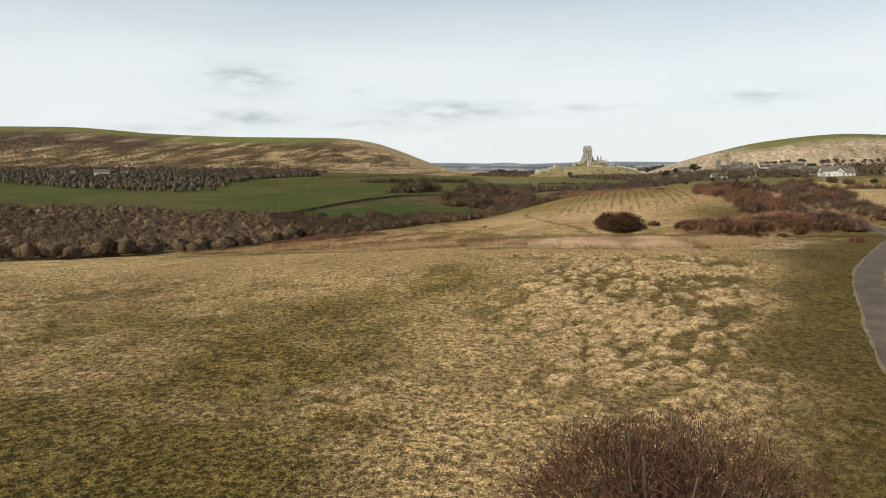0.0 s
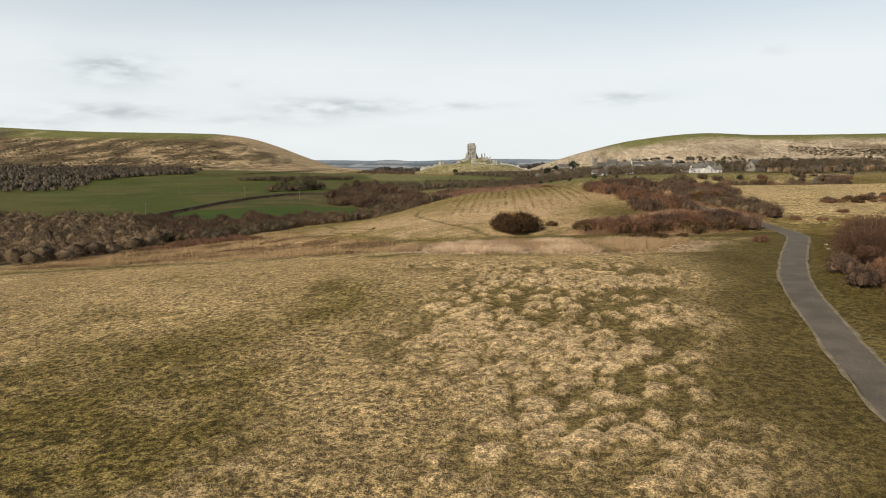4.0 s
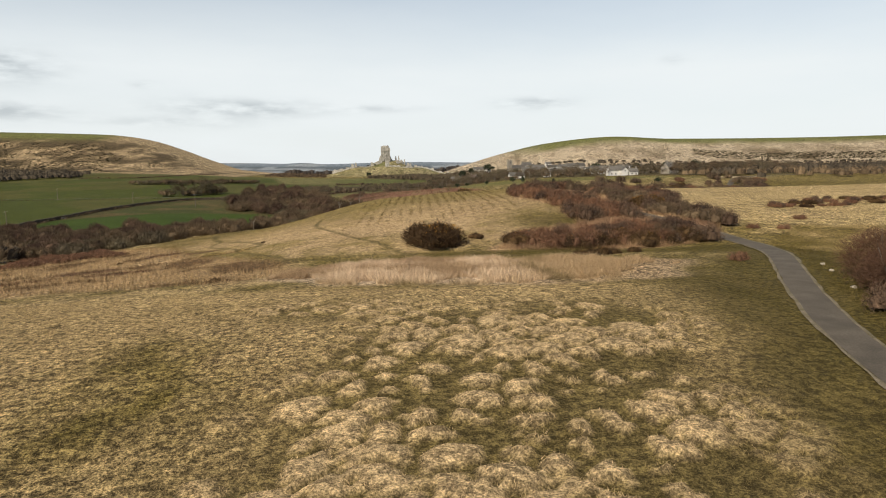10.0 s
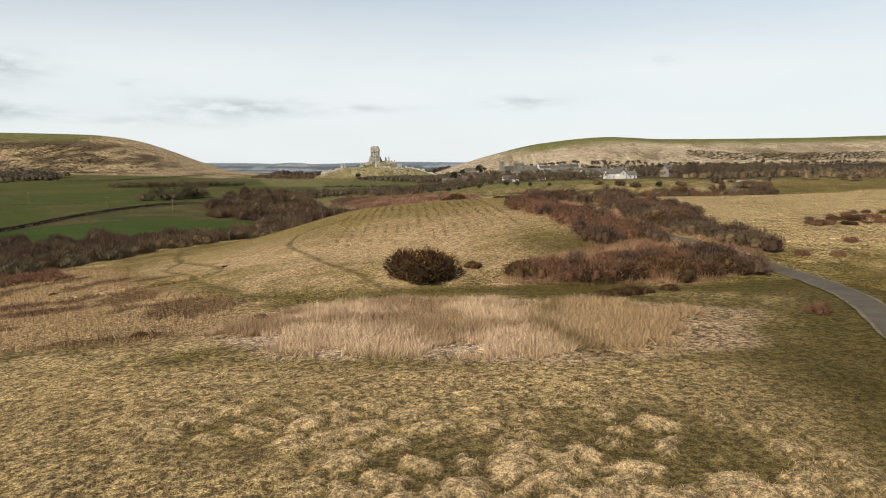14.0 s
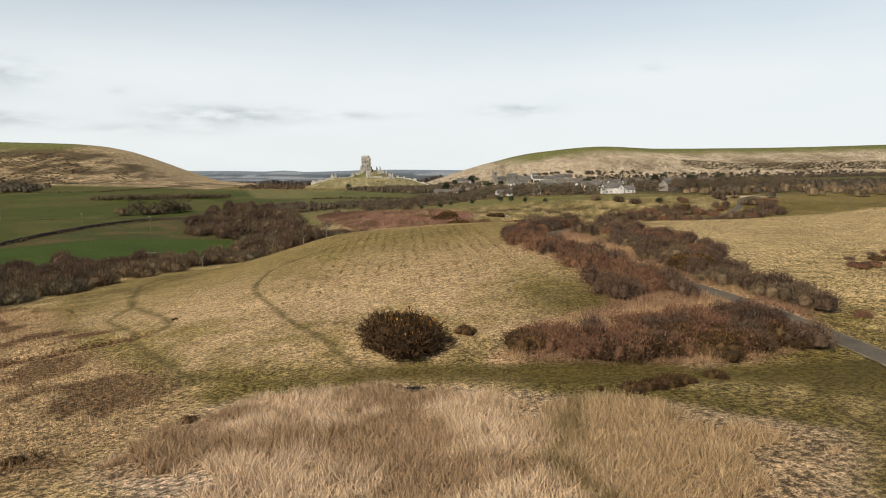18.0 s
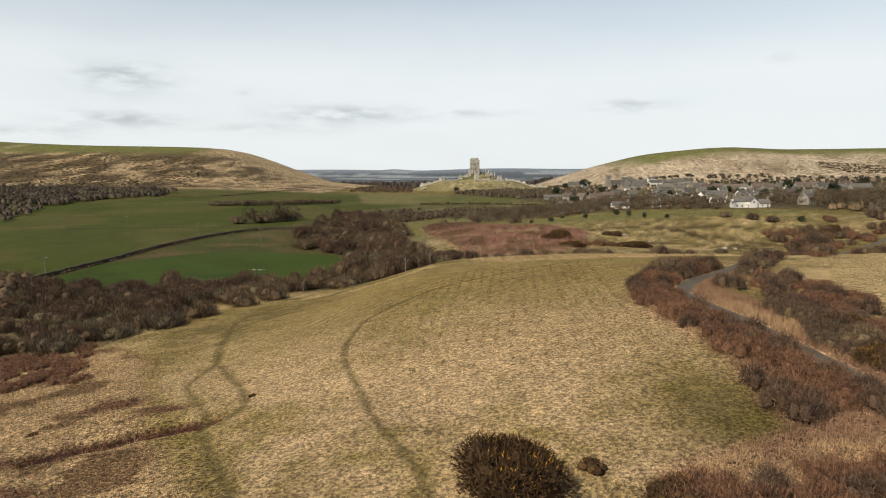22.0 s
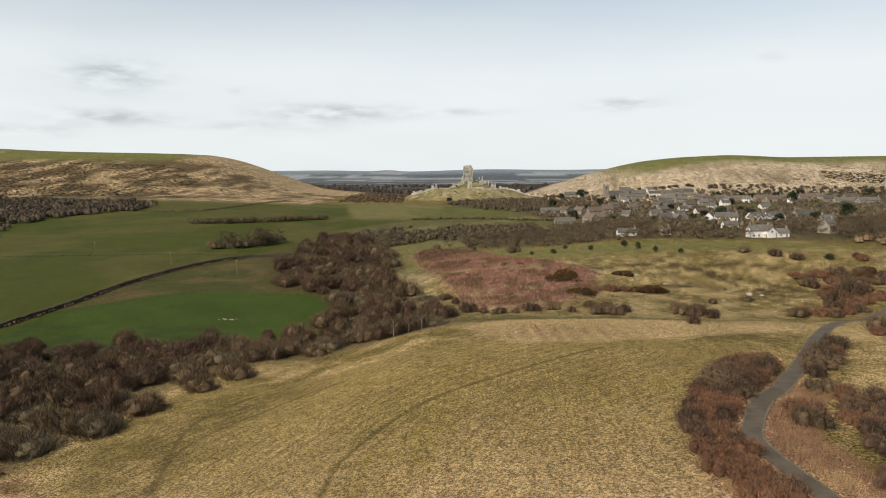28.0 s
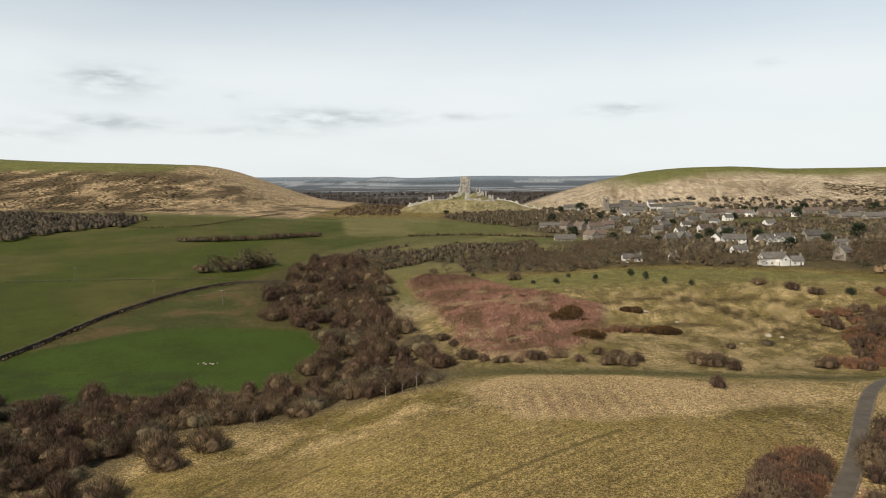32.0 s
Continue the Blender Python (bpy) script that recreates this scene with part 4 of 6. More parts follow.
def put_away(protos, spots, sizes, group):
    """The protos themselves stand as the first of their kind."""
    for ob, (x, y), s in zip(protos, spots, sizes):
        ob.matrix_basis = pose(x, y, height(x, y) - 0.1, 0, 0, 40 * s) @ Matrix.Diagonal((s, s, s, 1))
        tagged(ob, group=group)


def grove(protos, spots, seed, low, high, group, squash=(0.85, 1.15)):
    spots = list(spots)
    put_away(protos, spots[: len(protos)], [(low + high) / 2] * len(protos), group)
    plant(protos, spots[len(protos):], seed, low, high, group, squash)


# sallow and alder carr in the valley
SALLOW = "rounded bare sallow bush of fine brown twigs"
carr = [
    make_shrub("sallow_bush", 11, 6.6, 5.9, 2600, 0.09, twigs_brown, SALLOW, "bush", lobes=4, lift=0.05, style=UPRIGHT),
    make_shrub("sallow_bush", 12, 6.0, 6.6, 2600, 0.09, twigs_red, "rounded bare sallow bush of purple-brown twigs", "bush", lobes=3, lift=0.05, style=UPRIGHT),
    make_shrub("willow_bush", 13, 7.2, 5.4, 2600, 0.09, twigs_grey, "spreading bare willow bush of grey-green twigs", "bush", lobes=5, lift=0.05, style=UPRIGHT),
    make_shrub("willow_bush", 14, 6.4, 7.0, 2600, 0.09, twigs_brown, "tall rounded bare willow of fine brown twigs", "bush", lobes=4, lift=0.05, style=UPRIGHT),
    make_shrub("alder_tree", 15, 5.2, 8.2, 2600, 0.09, twigs_red, "slender bare alder with upright purple-brown twigs", "tree", lobes=3, lift=0.05, style=UPRIGHT),
    make_shrub("alder_tree", 16, 5.4, 7.4, 2600, 0.09, twigs_brown, "bare alder with upright brown twigs among the sallows", "tree", lobes=3, lift=0.05, style=UPRIGHT),
]
CARR = [(-92, 268), (-88, 300), (-89, 343), (-70, 350), (-50, 353), (-36, 364), (-20, 354), (-8, 356), (-6, 392), (-14, 440), (-30, 470), (-40, 522), (-53, 605), (-66, 640), (-100, 720), (-120, 650), (-118, 556), (-104, 496), (-78, 480), (-56, 440), (-60, 396), (-76, 382), (-120, 376), (-168, 374), (-185, 368), (-150, 300), (-120, 262)]
carr_spots = scatter(CARR, 10.4, 3)
near_row = carr_spots[:, 1] < 372
grove(carr, [q for q in scatter(CARR, 6.8, 21, lambda x, y: (y > 312) | (rough_noise(x, y, 16, 22) > 0.50)) if q[1] < 372], 20, 0.75, 1.15, "bare trees in the valley", (0.75, 1.0))
plant(carr, carr_spots[~near_row & (carr_spots[:, 1] < 412)], 4, 0.7, 1.3, "bare trees in the valley", (0.85, 1.1))
plant(carr, carr_spots[carr_spots[:, 1] >= 412], 19, 0.8, 1.5, "bare trees in the valley", (0.8, 1.05))
birch = make_tree("birch_tree", 17, 2.4, 8.0, 800, 0.06, twigs_brown, "slim bare birch with a pale trunk at the wood's edge", birch_bark)
put_away([birch], [(-13, 354)], [1.0], "bare trees in the valley")
plant([birch], [(-17, 352), (-22, 353), (-60, 349), (-36, 520)], 18, 0.8, 1.1, "bare trees in the valley")
CARR_WEST = [(-120, 262), (-150, 300), (-185, 380), (-240, 385), (-310, 395), (-420, 380), (-440, 320), (-340, 250), (-300, 160), (-230, 128), (-160, 132), (-128, 160), (-120, 200), (-112, 235)]
plant(carr[:3], [(-78, 300), (-84, 286), (-96, 276), (-72, 318), (-80, 330), (-66, 330), (-100, 262)], 7, 0.9, 1.2, "bare trees in the valley")

# rough common: gorse, brambles, thorn bushes
gorse = [
    make_gorse(21, 5.2, 3.9, 8500, 700, "broad dark gorse bush flecked with yellow blossom"),
    make_gorse(22, 3.4, 2.6, 2600, 60, "dark gorse bush on the rough grass"),
    make_gorse(23, 2.2, 1.6, 900, 60, "low dark gorse bush"),
]
put_away(gorse, [(7.6, 169.5), (46, 158.5), (16.5, 172)], [1.32, 1.0, 0.8], "gorse bushes on the common")
thorn = [
    make_shrub("bramble_bush", 31, 3.0, 2.6, 1500, 0.065, bramble, "tangled red-brown bramble bush", "bush", lobes=7, lift=0.0),
    make_shrub("thorn_bush", 32, 3.2, 3.2, 1500, 0.065, twigs_brown, "bare brown thorn bush", "bush", lobes=7, lift=0.05),
    make_shrub("thorn_bush", 33, 2.8, 3.4, 1500, 0.065, twigs_red, "bare purple-brown thorn bush", "bush", lobes=6, lift=0.05),
]
put_away(thorn, [(30, 161), (50, 161), (42, 186)], [1.1, 1.2, 1.0], "bushes by the lane")
plant([gorse[1], thorn[0], gorse[1]], [(26, 164), (29, 162), (33, 160), (37, 160), (34, 164), (23.5, 166)], 41, 0.95, 1.2, "bushes by the lane")
plant([thorn[0], gorse[1], thorn[0], thorn[2]], scatter([(22, 166), (33, 158), (50, 156.5), (57, 159), (56, 167), (40, 168), (28, 170)], 3.4, 86, lambda x, y: along(x, y, LANE) > 3.6), 87, 0.95, 1.3, "bushes by the lane", (0.85, 1.1))
west_bank = lambda x, y: (along(x, y, LANE) > 3.3) & ((y > 236) | (rough_noise(x, y, 9, 87) > 0.50) | (y < 171))
plant([thorn[0], thorn[2]], scatter([(36, 158), (58, 157), (59, 172), (53, 190), (49, 206), (45, 226), (43, 242), (46, 254), (54, 265), (66, 279), (62, 288), (46, 268), (38, 250), (36, 228), (41, 200), (38, 178)], 2.9, 88, west_bank), 42, 0.85, 1.3, "bushes by the lane", (0.85, 1.1))
plant([thorn[2], thorn[1], thorn[2]], scatter([(65, 168), (72, 168), (69, 186), (65, 206), (62, 230), (55, 230), (54, 214), (58, 196)], 3.6, 89, lambda x, y: along(x, y, LANE) > 4), 44, 0.85, 1.15, "bushes by the lane", (0.75, 1.0))
plant(thorn, [(68, 266), (72, 275), (75.5, 281), (79, 286), (84, 292), (88, 298), (58, 248), (60, 254), (51, 262), (54.5, 267), (58, 272), (62, 277), (66, 283), (49, 266), (53, 272)], 43, 1.0, 1.5, "bushes by the lane")
put_spots = [(60, 199), (63, 188), (66, 179)]
plant([thorn[2]], put_spots, 45, 1.0, 1.3, "bushes by the lane")
plant([gorse[0]], [(60.5, 197)], 46, 0.6, 0.65, "gorse bushes on the common")
plant([thorn[0]], [(70, 167), (75, 165), (85, 176), (46, 128.5)], 47, 0.4, 0.6, "bushes by the lane")
# east of the lane, near
thorn_dark = twig_material("dark_red_thorn_twigs", (0.098, 0.053, 0.032), 0.5, 0.15)
big_thorn = make_shrub("thorn_bush", 51, 5.0, 6.6, 22000, 0.03, thorn_dark, "tall bare hawthorn bush of brown twigs", "bush", lobes=7, lift=0.05, stems=18, style=dict(reach=(0.62, 1.02), length=0.07, up=0.3, loose=0.6))
put_away([big_thorn], [(3.3, 26.5)], [1.36], "bushes by the lane")
plant([big_thorn], [(54, 111), (50.5, 105)], 52, 0.72, 0.84, "bushes by the lane")
plant([thorn[0], thorn[2]], [(43, 97), (45, 92), (41, 89), (42, 82), (44, 78), (40, 76), (43, 71), (47, 86), (40, 68), (46, 74), (54, 92), (44, 86), (47, 81), (50, 80), (48, 92), (49, 97), (43, 66), (47, 68)], 53, 0.8, 1.1, "bushes by the lane")
# behind the knoll
plant(carr[2:4], [(87, 394), (93, 391), (55, 394), (-24, 388), (-16, 385), (49, 397), (101, 413), (118, 419), (-30, 398), (-20, 402)], 72, 0.38, 0.6, "bushes on the common", (0.8, 1.0))
plant([thorn[0], gorse[1], thorn[1]], scatter([(-24, 545), (-30, 600), (0, 588), (28, 520), (48, 486), (56, 445), (44, 412), (14, 408), (2, 430), (-12, 500)], 9, 73, lambda x, y: rough_noise(x, y, 12, 74) > 0.5), 74, 0.5, 1.0, "bushes on the common", (0.7, 1.0))
plant([gorse[1], gorse[0], thorn[0]], [(48, 454), (44, 450), (52, 446), (74, 463), (78, 462), (58, 430), (64, 432), (70, 434), (76, 434), (82, 434), (55, 425), (88, 436), (49, 420)], 61, 0.8, 1.3, "gorse bushes on the common")
plant([thorn[1], thorn[2]], [(80, 388), (84, 386), (88, 390), (50, 385), (55, 384), (60, 388), (68, 338), (2, 402), (8, 396), (14, 392), (20, 390), (-8, 440), (-4, 428), (20, 496), (26, 392), (34, 394), (90, 380), (40, 388)], 62, 0.9, 1.4, "bushes on the common")
plant([thorn[0], thorn[1], gorse[1]], [(150, 437), (153, 421), (156, 410), (153, 398), (160, 404), (148, 402), (122, 385), (126, 389), (130, 384), (112, 322), (116, 326), (164, 440), (172, 436), (160, 430), (168, 428), (180, 444), (140, 392), (110, 316)], 63, 0.9, 1.5, "bushes on the common")
dark_thorn = make_shrub("thorn_bush", 71, 2.2, 3.4, 900, 0.10, evergreen, "small dark holly bush standing alone", "bush", lobes=4)
lone_spots = [(39, 534), (51, 527), (72, 528), (92, 530), (97, 520), (103, 505), (114, 498), (145, 493), (156, 482), (163, 474), (6, 590), (60, 545), (30, 560), (176, 470)]
put_away([dark_thorn], lone_spots[:1], [0.9], "bushes on the common")
plant([dark_thorn, thorn[1]], lone_spots[1:], 64, 1.0, 1.55, "bushes on the common")
plant([gorse[2], gorse[1]], [(30, 147.5), (32, 148), (34, 148.5), (36, 149), (27, 149), (40, 150)], 65, 0.35, 0.6, "gorse bushes on the common")
plant([gorse[2]], [(-30, 204), (-60, 196), (-14, 150), (-26, 142)], 66, 0.4, 0.7, "gorse bushes on the common")
plant([thorn[0]], scatter([(-70, 225), (-84, 250), (-92, 268), (-110, 255), (-110, 220)], 4.6, 90), 67, 0.7, 1.1, "bushes on the common", (0.45, 0.7))

# belts of trees before the village, along the fields and at the castle's foot
belt = [
    make_tree("bare_tree", 81, 4.2, 9.0, 440, 0.20, twigs_grey, "bare winter tree with a spreading grey-brown crown", bark, trunk=0.12),
    make_tree("bare_tree", 82, 4.0, 8.0, 440, 0.20, twigs_brown, "bare winter tree with a spreading brown crown", bark, trunk=0.1),
    make_shrub("hedge_bush", 83, 4.6, 4.6, 420, 0.15, twigs_brown, "bare hedgerow bush of brown twigs", "bush"),
    make_shrub("hedge_bush", 84, 4.5, 4.2, 420, 0.15, twigs_grey, "bare hedgerow bush of grey-green twigs", "bush"),
]
dark_tree = make_tree("evergreen_tree", 85, 4.2, 10.0, 900, 0.55, evergreen, "dark evergreen tree with a dense crown", bark, trunk=0.15, clumped=True)
BELT = [(-70, 645), (10, 604), (63, 568), (127, 552), (168, 532), (166, 560), (140, 640), (110, 780), (60, 830), (0, 800), (-60, 790), (-100, 720)]
clear = lambda x, y: np.max([inside(x, y, m) for m in MEADOWS], 0) < -2
belt_spots = scatter(BELT, 7.5, 8, clear)
belt_near = belt_spots[:, 1] < 672 + 0.35 * np.abs(belt_spots[:, 0])
grove(belt, belt_spots[belt_near], 9, 0.7, 1.1, "trees before the village")


def hedge(points, gap, seed, low, high, protos, group):
    line = curve(points, gap)
    rng = random.Random(seed)
    plant(protos, [(x + rng.uniform(-1, 1), y + rng.uniform(-1, 1)) for x, y in line], seed, low, high, group)


def low_hedge(name, points, gap, seed, low, high, label):
    """A low hedge of many small bushes, as one growth."""
    rng, lines = np.random.default_rng(seed), [q for p in points for q in curve(p, gap)]
    merged(name, np.array(lines) + rng.uniform(-0.8, 0.8, (len(lines), 2)), hedge_shapes, seed, low, high, twigs_brown, label, "hedge")


hedge([(-264, 780), (-225, 788), (-189, 812), (-153, 850)], 3.4, 91, 1.4, 1.9, belt[2:], "field hedges")
hedge([(-187, 628), (-166, 630), (-146, 660)], 4, 93, 1.3, 2.0, belt, "field hedges")
hedge([(-172, 634), (-150, 652)], 4, 94, 1.3, 1.9, belt[2:], "field hedges")
hedge([(40, 1010), (100, 1000), (150, 990)], 9, 95, 0.8, 1.1, belt, "trees before the village")
FOOT = [(-30, 1120), (20, 1010), (60, 985), (110, 1000), (150, 1010), (165, 1110), (150, 1190), (120, 1250), (60, 1262), (20, 1240), (-20, 1200)]
tagged(dark_tree, group="trees before the village")
put_away([dark_tree], [(-28, 1168)], [0.9], "trees before the village")


# ---- far woods and scrub, grass, reeds and dead fern, past counting ----
def merged(name, spots, shapes, seed, low, high, mat, label, category):
    rng, out, body, face, base = np.random.default_rng(seed), [], [], [], 0
    zs = land(spots[:, 0], spots[:, 1])
    for (x, y), z in zip(spots, zs):
        v, (bv, bf) = shapes[rng.integers(len(shapes))]
        t, s, q = rng.uniform(0, math.tau), rng.uniform(low, high), rng.uniform(0.8, 1.2)
        c, k = math.cos(t) * s, math.sin(t) * s
        for p, lot in ((v, out), (bv, body)):
            lot.append(np.stack([p[:, 0] * c - p[:, 1] * k + x, p[:, 0] * k + p[:, 1] * c + y, p[:, 2] * s * q + z - 0.15], 1))
        face.append(bf + base)
        base += len(bv)
    me = tri_mesh(name, np.concatenate(out), mat, None, (np.concatenate(body), np.concatenate(face)))
    return tagged(new(name, me), label, category, kind="stuff")


def puff(seed, radius, tall, n, width, lobes=3):
    """One far tree: rounded lobes with a fringe of twigs."""
    rng = np.random.default_rng(seed)
    centre, half = lumps(rng, radius, tall, lobes, 0.1, 0.5 if lobes > 1 else 0.1, (0.5, 0.72) if lobes > 1 else (0.9, 1.0))
    a, b = dome(rng, n, centre, half, (0.55, 1.05), 0.20, 0.35, 0.45)
    return strands(a, b, width, rng), inner(rng, centre, half, 0.6, 6, 2)


hedge_shapes = [puff(s, 1.9, 1.9, 60, 0.10, 2) for s in (41, 42, 43)]
low_hedge("wall_hedge", [[(-191, 370), (-187, 403), (-182, 436), (-181, 482), (-176, 520), (-165, 558), (-147, 583)]], 2.4, 97, 0.5, 1.1, "low bare thorn hedge along the field wall")
low_hedge("fence_hedge", [[(-330, 583), (-256, 592), (-195, 600), (-150, 596)]], 2.6, 99, 0.35, 0.7, "thin rough hedge along the pasture fence")
low_hedge("slope_hedge", [[(-364, 883), (-308, 900), (-285, 954), (-270, 1058), (-262, 1130)]], 2.6, 92, 0.8, 1.5, "bare hedge climbing to the foot of the down")
low_hedge("meadow_hedge", [[(-60, 880), (0, 905), (60, 900), (100, 890)], [(-57, 648), (-30, 690), (-62, 735)], [(4, 612), (2, 660), (40, 700), (62, 760)], [(-10, 820), (30, 806), (70, 858)]], 3.0, 96, 1.3, 2.4, "bare hedges between the meadows before the village")
CARR_FAR = [puff(s, 7.0, 6.4, 430, 0.15, 4) for s in (6, 7, 8)]
merged("valley_wood", scatter(CARR_WEST, 10.0, 5), CARR_FAR, 6, 0.95, 1.4, twigs_brown, "dense bare brown carr filling the wet valley", "woodland")
far_shapes = [puff(s, 6.4, 8.0, 110, 0.26, 4) for s in (1, 2, 3)]
heath_shapes = [puff(s, 5.5, 8.0, 14, 0.5, 1) for s in (31, 32)]
mid_shapes = [puff(s, 5.2, 7.2, 110, 0.22, 4) for s in (21, 22, 23, 24)]
merged("belt_wood", belt_spots[~belt_near], mid_shapes, 12, 0.5, 0.95, twigs_grey, "bare hedgerow trees thronging the low ground", "woodland")
merged("castle_foot_trees", scatter(FOOT, 9, 10), mid_shapes, 11, 0.6, 1.15, twigs_grey, "bare trees crowding the foot of the castle hill", "woodland")
WOOD = [(-738, 740), (-543, 652), (-409, 604), (-380, 640), (-425, 760), (-400, 874), (-379, 952), (-420, 1000), (-560, 1010), (-900, 1010), (-1000, 900)]
wood_gap = lambda x, y: (rough_noise(x, y, 60, 55) > 0.22) & (np.hypot(x + 690, y - 850) > 18)
merged("west_wood", scatter(WOOD, 13, 12, wood_gap), far_shapes, 13, 0.8, 1.3, garden_twigs, "dense bare brown woodland below the down", "woodland")
scrub_shapes = [puff(s, 2.6, 2.0, 16, 0.5, 1) for s in (4, 5)]
scrubby = lambda x, y: (rough_noise(x, y, 40, 57) > np.where(x < -850, 0.26, np.where(x > -440, 0.60, 0.40)))
merged("hillside_scrub", scatter([(-1500, 1110), (-420, 1085), (-330, 1160), (-350, 1250), (-520, 1290), (-1500, 1350)], 6.5, 14, scrubby), scrub_shapes, 15, 0.4, 1.25, scrub_mat, "dark gorse and scrub over the down's steep face", "scrub")
east_scrub = lambda x, y: (rough_noise(x, y, 40, 59) > np.where(x > 440, 0.50, 0.66))
merged("east_scrub", scatter([(340, 1125), (600, 1125), (1100, 1150), (1100, 1265), (640, 1225), (400, 1190)], 8, 16, east_scrub), scrub_shapes, 17, 0.35, 0.9, scrub_mat, "scattered dark scrub over the east down", "scrub")
heath_gap = lambda x, y: rough_noise(x * 0.3, y, 150, 63) > np.where(y < 2100, 0.25, 0.46)
merged("heath_wood", scatter([(-200, 1490), (40, 1450), (130, 1500), (230, 1800), (700, 2150), (1100, 2800), (-900, 2800), (-560, 2150), (-260, 1800)], 21, 18, heath_gap), heath_shapes, 19, 1.2, 2.2, heath_twigs, "dark woods over the heath behind the castle", "woodland")
EAST_WOOD = [(190, 420), (300, 500), (420, 520), (700, 560), (900, 700), (900, 900), (600, 900), (430, 760), (330, 640), (255, 560), (232, 505)]
merged("east_wood", scatter(EAST_WOOD, 12, 20, lambda x, y: (rough_noise(x, y, 40, 65) > 0.36) & (along(x, y, LANE) > 8)), far_shapes, 21, 0.65, 1.15, garden_twigs, "bare trees and hedges east of the village lane", "woodland")
merged("gap_wood", scatter([(-190, 1130), (-100, 1180), (-110, 1330), (-120, 1480), (-190, 1480), (-205, 1300)], 13, 22), far_shapes, 23, 0.5, 0.9, twigs_brown, "bare trees in the gap below the down", "woodland")

blades = blade_material("grass_blades")


def turf(name, outline, count, tall, wide, seed, label, lean=0.35, keep=None, gain=1.0):
    """Blades of grass over an outline, coloured like the ground they stand in."""
    rng = np.random.default_rng(seed)
    p = np.array(outline, float)
    x, y = rng.uniform(p[:, 0].min(), p[:, 0].max(), count * 3), rng.uniform(p[:, 1].min(), p[:, 1].max(), count * 3)
    ok = (inside(x, y, outline) > 0) & (along(x, y, LANE) > 2.3)
    if keep is not None:
        ok &= keep(x, y)
    x, y = x[ok][:count], y[ok][:count]
    col, tuft, lift = cover_of(x, y)
    size = tall * (0.35 + 0.65 * tuft) * rng.uniform(0.5, 1.3, len(x)) * (0.55 + 0.9 * value_noise(x, y, 1.7, 77))
    root = np.stack([x, y, land(x, y) + lift - 0.05], 1)
    tip = root + np.stack([rng.normal(size=len(x)) * lean * size, rng.normal(size=len(x)) * lean * size, size], 1)
    me = tri_mesh(name, strands(root, tip, wide * rng.uniform(0.7, 1.3, len(x)), rng), blades, np.repeat(col * gain, 3, 0))
    return tagged(new(name, me), label, "grass", kind="stuff")


NEAR_FORE = [(-60, 28), (22, 28), (24, 60), (36, 100), (42, 116), (-20, 124), (-75, 128), (-75, 60)]
turf("fore_grass", NEAR_FORE, 260000, 0.21, 0.042, 201, "matted straw and olive tussock grass", 0.5)
turf("knoll_grass", KNOLL, 90000, 0.26, 0.07, 202, "combed straw-coloured grass over the knoll", 0.6)
turf("reed_bed", REEDS, 80000, 0.95, 0.065, 203, "tall pale dry reeds in the dip", 0.5, lambda x, y: np.where(np.hypot(x - 8.5, (y - 155.2) * 0.8) < 2.0, -99, 0) + inside(x, y, REEDS) + 22 * (rough_noise(x, y, 5, 111) - 0.5) + 12 * (rough_noise(x, y, 14, 113) - 0.5) > 1.0, 1.18)
turf("west_reeds", REED_WEST, 40000, 0.7, 0.09, 204, "pale dead reeds and sedge on the wet slope", 0.35)
turf("lane_bracken", LANE_SIDE, 70000, 0.95, 0.06, 205, "dead red-brown bracken on the lane bank", 0.35)
turf("mound_bracken", BRACKEN_MOUND, 24000, 1.3, 0.20, 206, "dead red bracken over a mound", 0.4)
turf("east_verge", [(30, 60), (38, 92), (50, 118), (62, 150), (80, 168), (110, 160), (90, 110), (60, 60)], 50000, 0.45, 0.06, 207, "rough straw grass east of the lane", 0.5)
turf("far_reeds", PALE_REEDS, 9000, 0.6, 0.16, 208, "pale dry rushes behind the knoll", 0.35)


def rush_rows():
    """Dark dead rushes in the old furrows that run up the knoll."""
    rng, at = np.random.default_rng(209), []
    for k in range(17):
        for y in np.arange(200, 296, 1.5):
            x = -9 + 2.6 * k + 0.05 * (y - 240) + rng.normal() * 0.22
            at.append((x, y + rng.uniform(-0.5, 0.5)))
    p = np.array(at)
    p = p[(inside(p[:, 0], p[:, 1], KNOLL) > 2) & (rough_noise(p[:, 0], p[:, 1], 10, 115) + 0.25 * rng.uniform(-1, 1, len(p)) > 0.45)]
    n = 9
    q = np.repeat(p, n, 0) + rng.normal(size=(len(p) * n, 2)) * 0.22
    root = np.stack([q[:, 0], q[:, 1], land(q[:, 0], q[:, 1]) - 0.05], 1)
    tip = root + np.stack([rng.normal(size=len(q)) * 0.16, rng.normal(size=len(q)) * 0.16, rng.uniform(0.2, 0.4, len(q))], 1)
    me = tri_mesh("furrow_rushes", strands(root, tip, 0.12, rng), rush_mat)
    return tagged(new("furrow_rushes", me), "dark tufts of dead rush in rows along old furrows", "rushes", kind="stuff")


